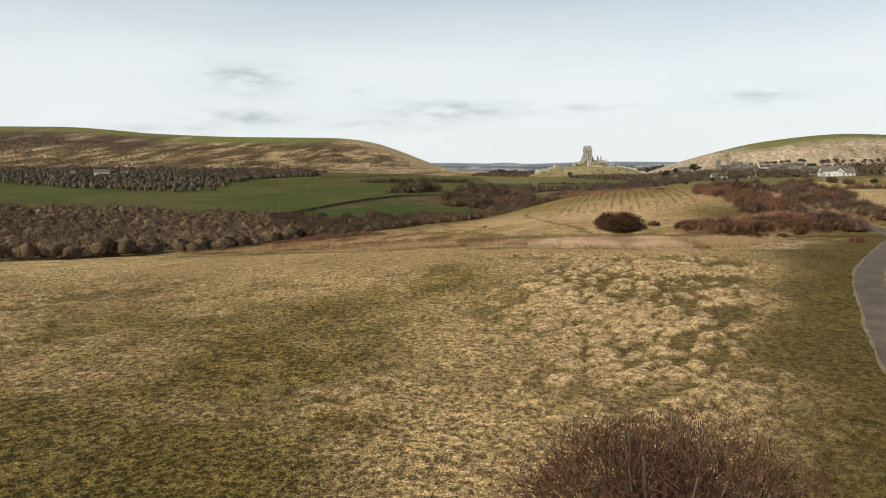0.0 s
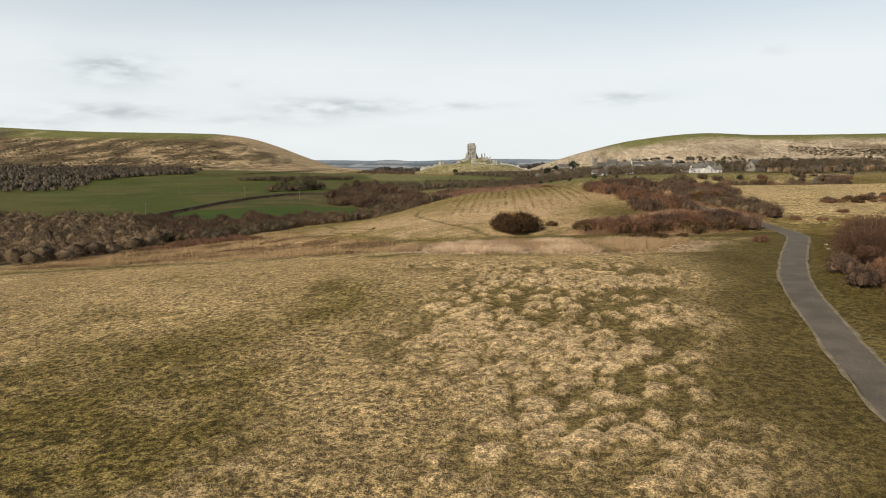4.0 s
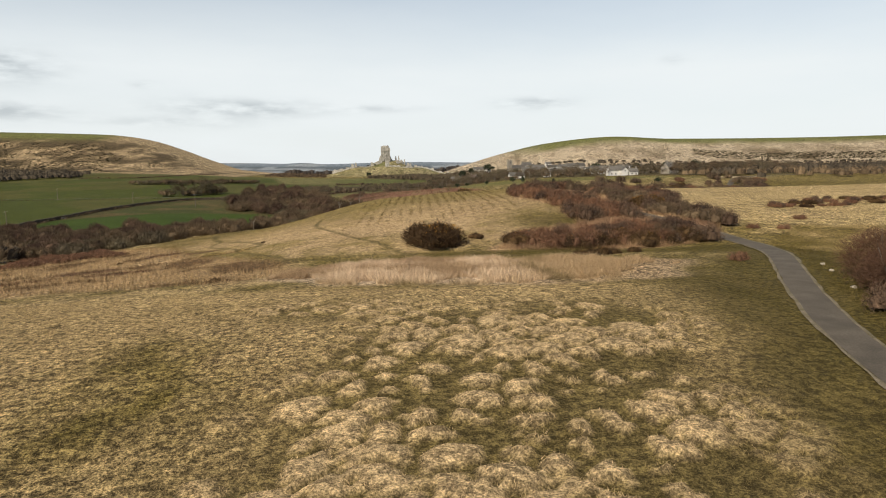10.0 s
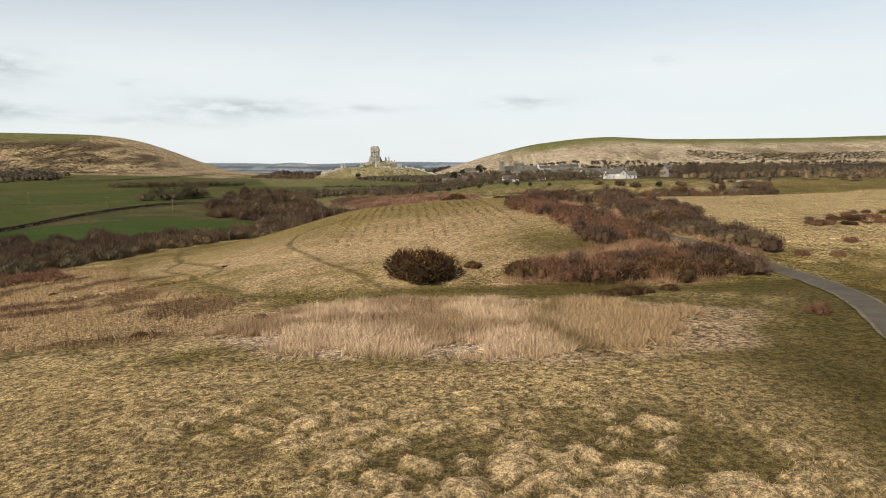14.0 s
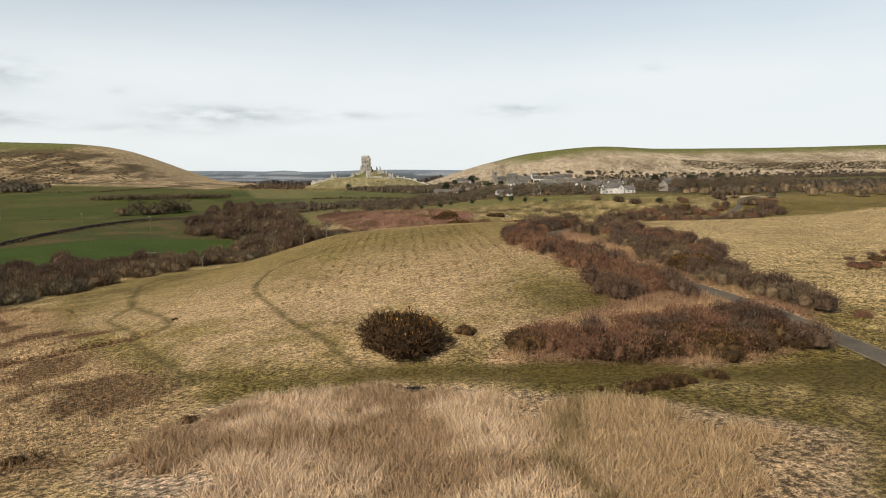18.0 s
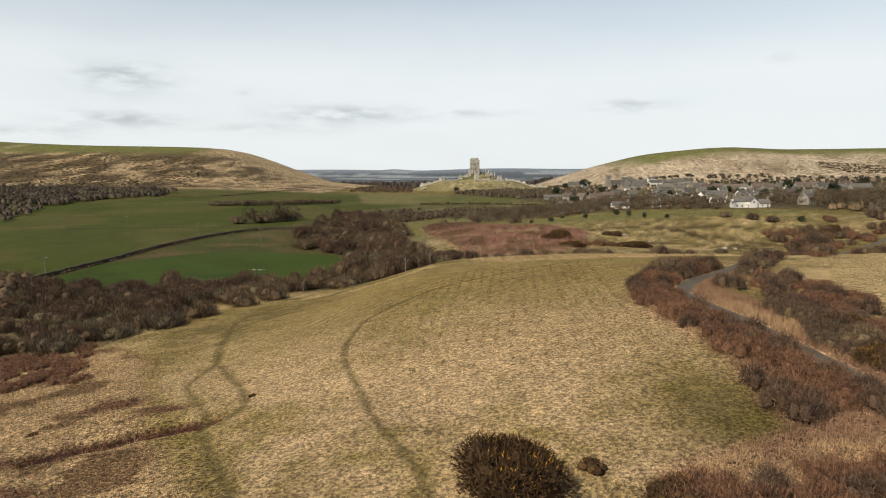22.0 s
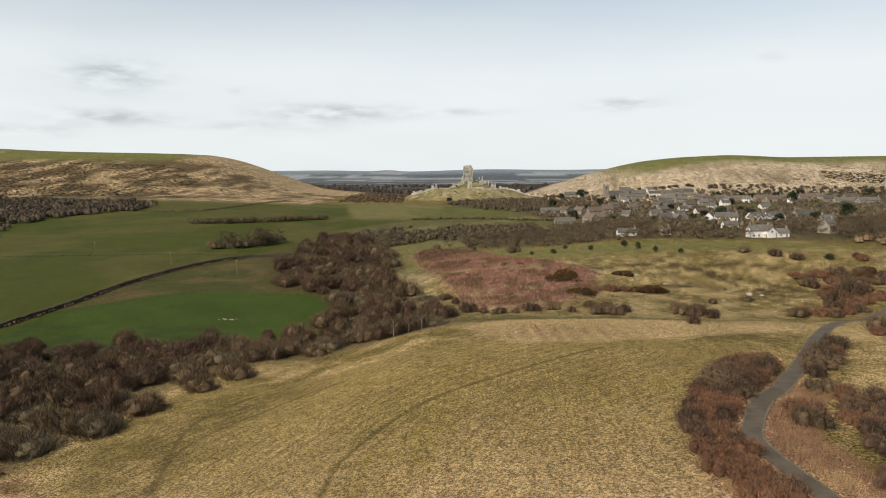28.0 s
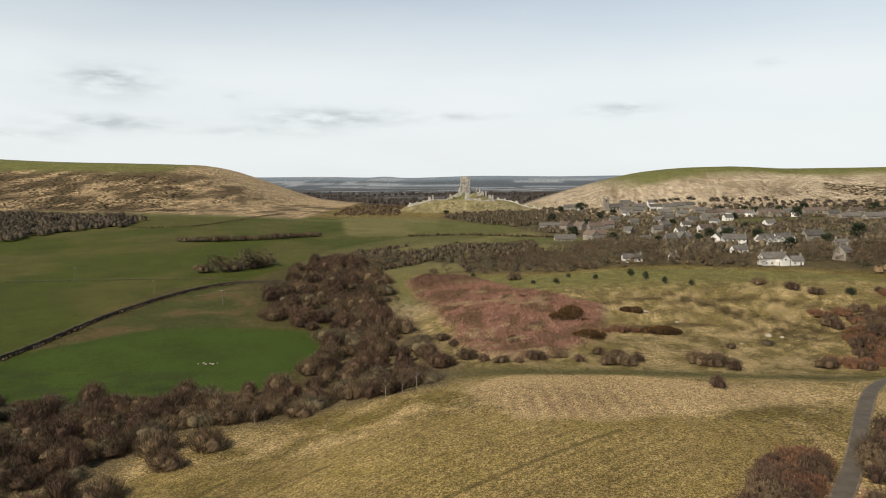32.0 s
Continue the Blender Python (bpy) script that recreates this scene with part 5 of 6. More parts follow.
rush_rows()
slope_wood = lambda x, y: rough_noise(x * 0.5, y, 60, 67) > 0.42
merged("east_slope_wood", scatter([(230, 1136), (300, 1128), (400, 1098), (430, 1060), (640, 1050), (1000, 1060), (1100, 1160), (800, 1150), (600, 1140), (460, 1138), (300, 1150), (240, 1152)], 10, 30, slope_wood), far_shapes, 31, 0.45, 0.95, garden_twigs, "bare brown woodland along the foot of the east down", "woodland")
merged("east_hedge_wood", scatter([(205, 505), (300, 452), (420, 452), (700, 440), (760, 560), (440, 560), (300, 530), (240, 540)], 10, 32, lambda x, y: along(x, y, LANE) > 7), mid_shapes, 33, 0.6, 1.1, twigs_brown, "thick bare hedge and trees behind the pale field", "woodland")
bank_spots = scatter([(86, 196), (96, 190), (126, 204), (150, 200), (150, 210), (120, 217), (92, 204)], 4.5, 34)
plant([thorn[0], gorse[1], thorn[2]], bank_spots, 35, 0.5, 0.8, "bushes by the lane", (0.5, 0.8))

merged("east_dark_scrub", scatter([(537, 1184), (545, 1210), (640, 1197), (1100, 1235), (1100, 1185), (620, 1158), (556, 1164)], 5.5, 36), scrub_shapes, 37, 0.8, 1.5, scrub_mat, "dark band of gorse across the east down", "scrub")
merged("east_thin_scrub", scatter([(400, 1142), (408, 1172), (445, 1176), (470, 1184), (526, 1190), (560, 1160), (514, 1146)], 8, 38, lambda x, y: rough_noise(x, y, 16, 39) > 0.5), scrub_shapes, 39, 0.6, 1.2, scrub_mat, "thin dark gorse on the down's lower face", "scrub")
bank = lambda x, y: (along(x, y, LANE) > 4.5) & (rough_noise(x, y, 14, 40) > 0.42) & ((along(x + 3, y + 5, LANE) > along(x, y, LANE)) | (along(x, y, LANE) > 13))
plant([thorn[2], thorn[1], thorn[0]], scatter([(122, 338), (150, 336), (175, 366), (205, 392), (228, 430), (242, 466), (215, 478), (190, 478), (172, 452), (150, 454), (146, 415), (134, 388)], 6.2, 41, bank), 42, 1.0, 1.6, "bushes on the common", (0.8, 1.1))
house_trees = scatter([(192, 556), (232, 516), (262, 512), (350, 590), (340, 640), (262, 610), (205, 592)], 8.5, 43, lambda x, y: np.min([np.hypot(x - a, y - b) for a, b in ((174, 546), (179, 543), (186, 543), (222, 560), (239, 594), (178, 600))], 0) > 9)
plant(belt[:2], house_trees, 44, 0.95, 1.35, "trees among the houses")

merged("field_wood", scatter([(-427, 764), (-421, 803), (-412, 839), (-396, 873), (-362, 889), (-392, 950), (-520, 1000), (-640, 1010), (-600, 880), (-500, 780)], 9.5, 48), far_shapes, 49, 0.75, 1.2, garden_twigs, "dark bare wood at the edge of the green fields", "woodland")

plant([thorn[2], thorn[0], thorn[2]], scatter([(64, 198), (72, 203), (78, 235), (80, 260), (72, 266), (64, 250), (60, 230)], 4.2, 68, lambda x, y: along(x, y, LANE) > 4.5), 69, 0.85, 1.25, "bushes by the lane", (0.75, 1.0))
plant([gorse[0]], [(63, 214)], 70, 0.5, 0.55, "gorse bushes on the common")


# ---- walls, poles, the village ----
stone_wall = material("field_stone", (0.088, 0.070, 0.047), 0.95, 0.3, 0.9, 6.0, 0.6)
purbeck = material("grey_tan_stone", (0.30, 0.27, 0.22), 0.92, 0.2, 0.5, 4.0, 0.3, random_by=0.18)
render_white = material("white_render", (0.74, 0.72, 0.67), 0.85, 0.08, 0.3, 5.0, 0.1, random_by=0.08)
slab_roof = material("grey_stone_slabs", (0.15, 0.138, 0.12), 0.9, 0.25, 0.7, 5.0, 0.4, random_by=0.25)
tile_roof = material("brown_roof_tiles", (0.17, 0.128, 0.10), 0.9, 0.25, 0.7, 5.0, 0.4, random_by=0.25)
timber = material("weathered_timber", (0.26, 0.215, 0.165), 0.9, 0.25, 1.5, 20.0, 0.3)
white_paint = material("white_window_paint", (0.78, 0.77, 0.74), 0.5, 0.05, 2.0, 20.0, 0.0)
pane_mat = material("dark_window_glass", (0.03, 0.035, 0.04), 0.08, 0.1, 1.0, 5.0, 0.0)
wire_mat = material("fence_wire", (0.25, 0.25, 0.25), 0.5, 0.1, 2.0, 10.0, 0.0, metal=0.8)
water = material("dark_still_water", (0.02, 0.022, 0.022), 0.06, 0.1, 0.6, 3.0, 0.05)


def field_wall(name, line, tall, thick, label, seed):
    """A dry-stone wall with an uneven coping, stepped along the land."""
    rng, v, f = random.Random(seed), [], []
    for k, (x, y) in enumerate(line):
        a, b = line[max(k - 1, 0)], line[min(k + 1, len(line) - 1)]
        d = math.hypot(b[0] - a[0], b[1] - a[1])
        nx, ny = (b[1] - a[1]) / d, -(b[0] - a[0]) / d
        z, top = height(x, y), tall * rng.uniform(0.85, 1.12)
        for o, h in ((-0.5, -0.4), (-0.34, top), (-0.12, top + 0.14), (0.14, top + 0.12), (0.34, top), (0.5, -0.4)):
            o += rng.uniform(-0.05, 0.05)
            v.append((x + nx * o * thick, y + ny * o * thick, z + h))
        if k:
            f += [(6 * k - 6 + s, 6 * k - 5 + s, 6 * k + 1 + s, 6 * k + s) for s in range(5)]
    f += [tuple(range(6))[::-1], tuple(range(len(v) - 6, len(v)))]
    return tagged(new(name, mesh_of(name, v, f, stone_wall)), label, "wall")


WALL = curve([(-196, 360), (-188, 403), (-183, 436), (-182, 482), (-177, 520), (-166, 558), (-148, 583), (-118, 592)], 1.5)
field_wall("field_wall", WALL, 1.7, 1.9, "dark dry-stone wall between the green fields", 5)


def gate(x, y, turn):
    ob = holder("field_gate", x, y, height(x, y), turn)
    for s in (-1.7, 1.7):
        part("post", mesh_of("post", *boxes((s, 0, 0.6, 0.2, 0.2, 1.7)), timber), ob)
    for k in range(5):
        part("rail", mesh_of("rail", *boxes((0, 0, 0.25 + 0.24 * k, 3.2, 0.05, 0.1)), timber), ob)
    part("brace", mesh_of("brace", *pipe((-1.55, 0.04, 0.2), (1.55, 0.04, 1.25), 0.05, 0.05, 4), timber), ob)
    return tagged(ob, "weathered wooden five-bar gate in the field wall", "gate")


gate(-181.2, 436, 84)


def telegraph_pole(x, y, tall):
    ob = holder("telegraph_pole", x, y, height(x, y), 20)
    part("pole", mesh_of("pole", *pipe((0, 0, -0.5), (0, 0, tall), 0.19, 0.14, 8), timber), ob)
    part("crossarm", mesh_of("crossarm", *boxes((0, 0.12, tall - 0.5, 1.6, 0.12, 0.14)), timber), ob)
    for s in (-0.7, -0.25, 0.25, 0.7):
        part("insulator", mesh_of("insulator", *pipe((s, 0.12, tall - 0.43), (s, 0.12, tall - 0.2), 0.06, 0.04, 6), white_paint), ob)
    return tagged(ob, "weathered wooden telegraph pole standing in the pasture", "pole", "telegraph poles")


for px, py, pt in ((-257, 594, 9.0), (-186, 555, 8.0), (-133, 524, 8.5), (-192, 399, 8.5)):
    telegraph_pole(px, py, pt)


def post_fence(line, label):
    x0, y0 = line[0]
    ob = holder("wire_fence", x0, y0, 0)
    pts = [(x - x0, y - y0, height(x, y)) for x, y in line]
    for p in pts:
        part("post", mesh_of("post", *pipe((p[0], p[1], p[2] - 0.3), (p[0], p[1], p[2] + 1.15), 0.07, 0.06, 5), timber), ob)
    for h in (0.5, 1.05):
        ring = [(p[0], p[1] + 0.02 * math.cos(t), p[2] + h + 0.02 * math.sin(t)) for p in pts for t in (0.0, 2.1, 4.2)]
        sides = [(3 * k + s, 3 * k + (s + 1) % 3, 3 * k + 3 + (s + 1) % 3, 3 * k + 3 + s) for k in range(len(pts) - 1) for s in range(3)]
        part("wire", mesh_of("wire", ring, sides, wire_mat), ob)
    return tagged(ob, label, "fence")


post_fence(curve([(-330, 583), (-256, 593), (-195, 600), (-150, 598)], 5.0), "post and wire fence across the pasture")

# small pool among the reeds, pale stones by the green field
pv = [(8.5 + 1.2 * math.cos(t) * (1 + 0.12 * math.sin(3 * t)), 155.7 + 0.5 * math.sin(t), height(8.5, 155.6) - 0.32) for t in np.linspace(0, math.tau, 24, endpoint=False)]
tagged(new("pool_water", mesh_of("pool_water", pv, [tuple(range(24))], water)), "small dark pool in the reed bed", "pool", kind="structure")
pale_stone = material("pale_stone", (0.44, 0.385, 0.30), 0.9, 0.2, 1.0, 8.0, 0.4, random_by=0.15)


def boulder(x, y, size, seed, label):
    rng = random.Random(seed)
    bm = bmesh.new()
    bmesh.ops.create_icosphere(bm, subdivisions=2, radius=size)
    for w in bm.verts:
        w.co *= 1 + 0.35 * (noise.noise(w.co * (1.4 / size) + Vector((seed, 0, 0))))
        w.co.z *= 0.6
    me = bpy.data.meshes.new("boulder")
    bm.to_mesh(me)
    bm.free()
    me.materials.append(pale_stone)
    ob = new("boulder", me)
    ob.matrix_basis = pose(x, y, height(x, y) + size * 0.2, 0, 0, rng.uniform(0, 360))
    return tagged(ob, label, "stone", "pale stones")


for k, (bx, by, bs) in enumerate(((-103, 420, 0.45), (-101.5, 418.5, 0.55), (-100, 419.5, 0.4), (-98.7, 418.8, 0.5), (-97.5, 420.2, 0.35), (-104.5, 418.6, 0.35))):
    boulder(bx, by, bs, k + 1, "pale rough stone of a heap in the green field")
for k, (bx, by, bs) in enumerate(((82, 461, 1.3), (92, 449, 0.8), (123, 431, 1.4), (127, 428, 0.8), (108, 420, 0.7))):
    boulder(bx, by, bs, k + 20, "pale stone block on the rough common")
for k, (bx, by) in enumerate(((53.6, 122), (51.6, 117.5), (47.2, 107.6))):
    boulder(bx, by, 0.32, k + 40, "small pale stone at the lane's edge")


def house(x, y, turn, long, deep, eaves, wall_mat, roof_mat, label, stacks=1, rows=2, porch=False):
    """A gabled house: walls, two roof slopes, stacks, framed windows and a door on its front."""
    ob = holder("house", x, y, height(x, y) - 0.3, turn)
    rise = deep * 0.46
    L, D = long / 2, deep / 2
    v = [(-L, -D, -1), (L, -D, -1), (L, D, -1), (-L, D, -1), (-L, -D, eaves), (L, -D, eaves), (L, D, eaves), (-L, D, eaves), (-L, 0, eaves + rise), (L, 0, eaves + rise)]
    f = [(0, 1, 5, 4), (2, 3, 7, 6), (1, 2, 6, 9, 5), (3, 0, 4, 8, 7), (3, 2, 1, 0), (4, 5, 9, 8), (6, 7, 8, 9)]
    part("wall", mesh_of("wall", v, f, wall_mat), ob)
    o, t = 0.35, 0.22
    for s in (-1, 1):
        q = [(-L - o, s * (D + o), eaves - o * 0.92), (L + o, s * (D + o), eaves - o * 0.92), (L + o, 0, eaves + rise), (-L - o, 0, eaves + rise)]
        rv = [(a, b, c + 0.05) for a, b, c in q] + [(a, b, c + t + 0.05) for a, b, c in q]
        rf = [(0, 1, 2, 3), (7, 6, 5, 4), (0, 4, 5, 1), (1, 5, 6, 2), (2, 6, 7, 3), (3, 7, 4, 0)]
        part("roof", mesh_of("roof", rv, rf if s > 0 else [r[::-1] for r in rf], roof_mat), ob)
    for k in range(stacks):
        cx = (-1) ** k * (L - 0.7)
        part("chimney", mesh_of("chimney", *join(boxes((cx, 0, eaves + rise + 0.5, 0.9, 0.8, 2.0)), boxes((cx, 0, eaves + rise + 1.55, 1.05, 0.95, 0.15)), pipe((cx, 0, eaves + rise + 1.6), (cx, 0, eaves + rise + 2.0), 0.16, 0.13, 6)), purbeck), ob)
    n = max(2, int(long / 3.2))
    for r in range(rows):
        for k in range(n):
            wx, wz = -L + long * (k + 0.5) / n, 1.5 + r * 2.5
            if wz + 0.7 > eaves:
                continue
            if r == 0 and k == n // 2:
                part("door", mesh_of("door", *boxes((wx, -D - 0.03, 1.05, 1.0, 0.08, 2.1)), timber), ob)
                continue
            w = part("window", mesh_of("window", *boxes((wx, -D - 0.02, wz, 1.2, 0.08, 1.25)), white_paint), ob)
            part("pane", mesh_of("pane", *boxes((wx - 0.28, -D - 0.065, wz, 0.46, 0.02, 1.05), (wx + 0.28, -D - 0.065, wz, 0.46, 0.02, 1.05)), pane_mat), w)
    for s in (-1, 1):
        w = part("window", mesh_of("window", *boxes((s * (L + 0.02), 0, eaves - 0.6, 0.08, 1.1, 1.2)), white_paint), ob)
        part("pane", mesh_of("pane", *boxes((s * (L + 0.065), 0, eaves - 0.6, 0.02, 0.9, 1.0)), pane_mat), w)
    if porch:
        part("porch", mesh_of("porch", *boxes((L * 0.3, -D - 1.0, 1.3, 3.2, 2.0, 2.6), (L * 0.3, -D - 1.0, 2.75, 3.6, 2.4, 0.3, 0.6)), wall_mat), ob)
    return tagged(ob, label, "house", "village houses")


WHITE, STONE = "white-rendered house with a grey stone-slab roof", "grey stone house with a stone-slab roof"
BROWN = "stone house with a brown tiled roof"


def row_of(rows, wall_mat, roof_mat, label, deep, eaves, stacks=1):
    for x, y, turn, long in rows:
        house(x, y, turn, long, deep, eaves, wall_mat, roof_mat, label, stacks)


# along the edge of the common
house(174.5, 546, 8, 13, 6.5, 4.4, render_white, slab_roof, "long white house with grey roof and gabled wing facing the common", 2, porch=True)
house(179, 543, -80, 6.5, 5.0, 4.4, render_white, slab_roof, "gabled white wing of the house by the common", 1)
house(186.5, 543, 8, 7.0, 5.0, 3.0, render_white, slab_roof, "low white cottage beside the long house", 1, 1)
row_of(((217, 652, 20, 13), (234, 662, 20, 15), (198, 660, -12, 16), (195, 686, 60, 11)), render_white, slab_roof, WHITE, 7.5, 4.8)
for gx, gy in ((212, 647), (217, 649), (222, 651), (229, 656), (234, 658), (239, 660)):
    house(gx, gy, -70, 5.5, 4.2, 4.6, render_white, slab_roof, "white gabled bay of the terrace", 0, 1)
row_of(((276, 702, 15, 17), (196, 767, 30, 14), (190, 760, -60, 10), (164, 700, 10, 9), (262, 842, 20, 16), (222, 560, 30, 8), (239, 594, 10, 9)), purbeck, slab_roof, STONE, 8, 5.0, 2)
row_of(((255, 882, 15, 15), (199, 775, -50, 9)), render_white, tile_roof, "white house with a brown tiled roof", 7.5, 5.0)
# west end by the meadow
row_of(((131, 858, -65, 17), (150, 938, 15, 17), (135, 948, -60, 15), (168, 955, 15, 13), (119, 953, -60, 13), (140, 866, 20, 14)), purbeck, tile_roof, BROWN, 9, 6.0, 2)
house(104, 858, 8, 22, 9, 2.8, timber, slab_roof, "long low barn with a dark roof beside the meadow", 0, 1)
house(103, 975, 4, 26, 7, 3.2, purbeck, slab_roof, "long low stone building with a slab roof", 1, 1)
row_of(((178, 826, 20, 12), (178, 600, 10, 10), (128, 574, 5, 4.5), (104, 578, 5, 12)), render_white, slab_roof, "small white cottage among the trees", 5, 2.7)
# upper street by the church
row_of(((245, 1116, 5, 20), (283, 1108, 5, 16), (300, 1111, 10, 20), (237, 1096, 5, 16), (313, 1110, 5, 13), (157, 1156, 5, 24), (319, 1080, 8, 20), (231, 1140, 5, 16)), purbeck, slab_roof, STONE, 8, 5.2, 2)
row_of(((268, 1111, 5, 22), (167, 1140, -70, 7), (218, 1080, -60, 8), (348, 1052, -60, 11), (365, 1034, -60, 11), (412, 1011, 40, 13), (265, 1132, 5, 9)), render_white, slab_roof, WHITE, 7, 5.0, 2)
row_of(((324, 1060, 10, 18), (343, 1067, 10, 15), (358, 1048, 5, 18), (379, 1028, 8, 16), (391, 1022, 8, 15), (446, 1040, 12, 26), (456, 1035, -40, 12), (489, 1020, 10, 17)), purbeck, tile_roof, BROWN, 8, 5.2, 2)
row_of(((440, 945, 8, 24), (464, 938, 8, 26), (270, 1078, 5, 18), (290, 1068, 5, 16), (222, 1104, 5, 14), (395, 1052, 8, 18), (420, 1046, 8, 18), (448, 995, 8, 16)), purbeck, slab_roof, STONE, 8, 5.0, 2)
row_of(((205, 985, 20, 12), (240, 1000, -50, 11), (275, 985, 15, 13), (300, 1010, 10, 12), (230, 940, 30, 12), (210, 900, 10, 11), (190, 1020, 15, 13), (260, 1030, 8, 14), (180, 905, -40, 10)), purbeck, slab_roof, STONE, 7.5, 4.8, 1)
row_of(((225, 870, 20, 10), (290, 950, -60, 10), (320, 990, 10, 11), (250, 930, 10, 10), (330, 900, 15, 12)), render_white, slab_roof, WHITE, 7, 4.8, 1)
# cottages in the wood to the west
house(-688, 856, 25, 20, 8, 6.5, render_white, slab_roof, "white house among bare trees below the down", 2)
house(-742, 862, 10, 9, 6, 4.0, render_white, slab_roof, "small white cottage among bare trees", 1)
house(-660, 870, 10, 9, 6, 4.0, purbeck, tile_roof, BROWN, 1)


def church(x, y, turn):
    ob = holder("church", x, y, height(x, y) - 0.5, turn)
    t = 6.5
    part("tower", mesh_of("tower", *boxes((0, 0, 8, t, t, 18), (0, 0, 8.2, t + 0.3, t + 0.3, 0.4), (0, 0, 13.2, t + 0.3, t + 0.3, 0.4), (0, 0, 17.1, t + 0.4, t + 0.4, 0.5)), purbeck), ob)
    for sx in (-1, 1):
        for sy in (-1, 1):
            part("pinnacle", mesh_of("pinnacle", *boxes((sx * (t / 2 - 0.4), sy * (t / 2 - 0.4), 18.6, 0.9, 0.9, 2.6), (sx * (t / 2 - 0.4), sy * (t / 2 - 0.4), 20.6, 0.8, 0.8, 1.6, 0.1)), purbeck), ob)
    for k in range(-2, 3):
        for s in (-1, 1):
            if abs(k) % 2 == 0 and abs(k) < 2 or abs(k) == 1:
                part("merlon", mesh_of("merlon", *boxes((k * 1.15, s * (t / 2 - 0.2), 17.8, 0.65, 0.4, 1.0)), purbeck), ob)
                part("merlon", mesh_of("merlon", *boxes((s * (t / 2 - 0.2), k * 1.15, 17.8, 0.4, 0.65, 1.0)), purbeck), ob)
    for s in (-1, 1):
        part("belfry_opening", mesh_of("belfry_opening", *boxes((0, s * (t / 2 + 0.02), 14.8, 1.4, 0.1, 2.4)), pane_mat), ob, "dark louvred opening")
    L, D, e, r = 11.0, 5.0, 6.0, 4.6
    v = [(3, -D, -1), (3 + 2 * L, -D, -1), (3 + 2 * L, D, -1), (3, D, -1), (3, -D, e), (3 + 2 * L, -D, e), (3 + 2 * L, D, e), (3, D, e), (3, 0, e + r), (3 + 2 * L, 0, e + r)]
    part("nave", mesh_of("nave", v, [(0, 1, 5, 4), (2, 3, 7, 6), (1, 2, 6, 9, 5), (3, 0, 4, 8, 7), (3, 2, 1, 0), (4, 5, 9, 8), (6, 7, 8, 9)], purbeck), ob)
    for s in (-1, 1):
        q = [(2.8, s * (D + 0.4), e - 0.3), (3.3 + 2 * L, s * (D + 0.4), e - 0.3), (3.3 + 2 * L, 0, e + r + 0.05), (2.8, 0, e + r + 0.05)]
        part("roof", mesh_of("roof", [(a, b, c + 0.05) for a, b, c in q] + [(a, b, c + 0.35) for a, b, c in q], [(0, 1, 2, 3), (7, 6, 5, 4), (0, 4, 5, 1), (1, 5, 6, 2), (2, 6, 7, 3), (3, 7, 4, 0)], slab_roof), ob)
    for k in range(4):
        part("window", mesh_of("window", *boxes((6 + 5.2 * k, -D - 0.03, 3.2, 1.5, 0.1, 3.2)), pane_mat), ob, "tall dark church window")
    return tagged(ob, "grey stone church with a square pinnacled tower", "church")


church(200, 1124, 10)

# trees among the houses
VILLAGE = [(120, 600), (170, 575), (240, 560), (330, 640), (430, 760), (560, 880), (600, 1020), (540, 1090), (400, 1110), (290, 1130), (180, 1140), (140, 1120), (100, 1000), (70, 950), (120, 900), (125, 780), (110, 700)]
home_spots = np.array([(o.matrix_basis.translation.x, o.matrix_basis.translation.y) for o in scene.objects if o.parent is None and o.name.split(".")[0] in ("house", "church")])


def off_homes(x, y):
    """Clear of the houses and of the meadows between them."""
    d = np.min(np.hypot(x[:, None] - home_spots[None, :, 0], (y[:, None] - home_spots[None, :, 1]) * np.where(y[:, None] > home_spots[None, :, 1], 1.0, 0.7)), 1)
    meadow = sum(bump(x, y, cx, cy, sx, sy, 1) for cx, cy, sx, sy in ((78, 868, 46, 24), (300, 800, 60, 20), (360, 980, 70, 22)))
    return (d > 7) & (meadow < 0.5)


village_spots = scatter(VILLAGE, 9.2, 24, off_homes)
merged("village_trees_grey", village_spots[::2], mid_shapes, 25, 0.45, 1.1, twigs_grey, "bare grey trees and shrubs in the village gardens", "trees")
merged("village_trees_brown", village_spots[1::2], mid_shapes, 26, 0.45, 1.1, garden_twigs, "bare brown trees and shrubs in the village gardens", "trees")
plant([dark_tree], [(205, 690), (160, 720), (335, 1010), (372, 1070), (385, 1064), (421, 1075), (520, 1040), (460, 1090), (112, 1030), (120, 905), (176, 1150), (232, 700), (186, 700), (560, 980), (150, 845), (300, 890), (245, 960), (215, 610), (255, 640), (310, 700), (290, 1085), (345, 1085), (205, 1095), (180, 1060), (400, 985), (480, 900), (150, 990), (262, 770), (230, 800), (545, 1075), (140, 1145), (165, 1130)], 27, 0.7, 1.5, "trees among the houses")


# ---- the castle: a broken keep over ruined baileys ----
ruin = material("weathered_castle_stone", (0.55, 0.52, 0.45), 0.95, 0.30, 0.22, 0.9, 0.8)


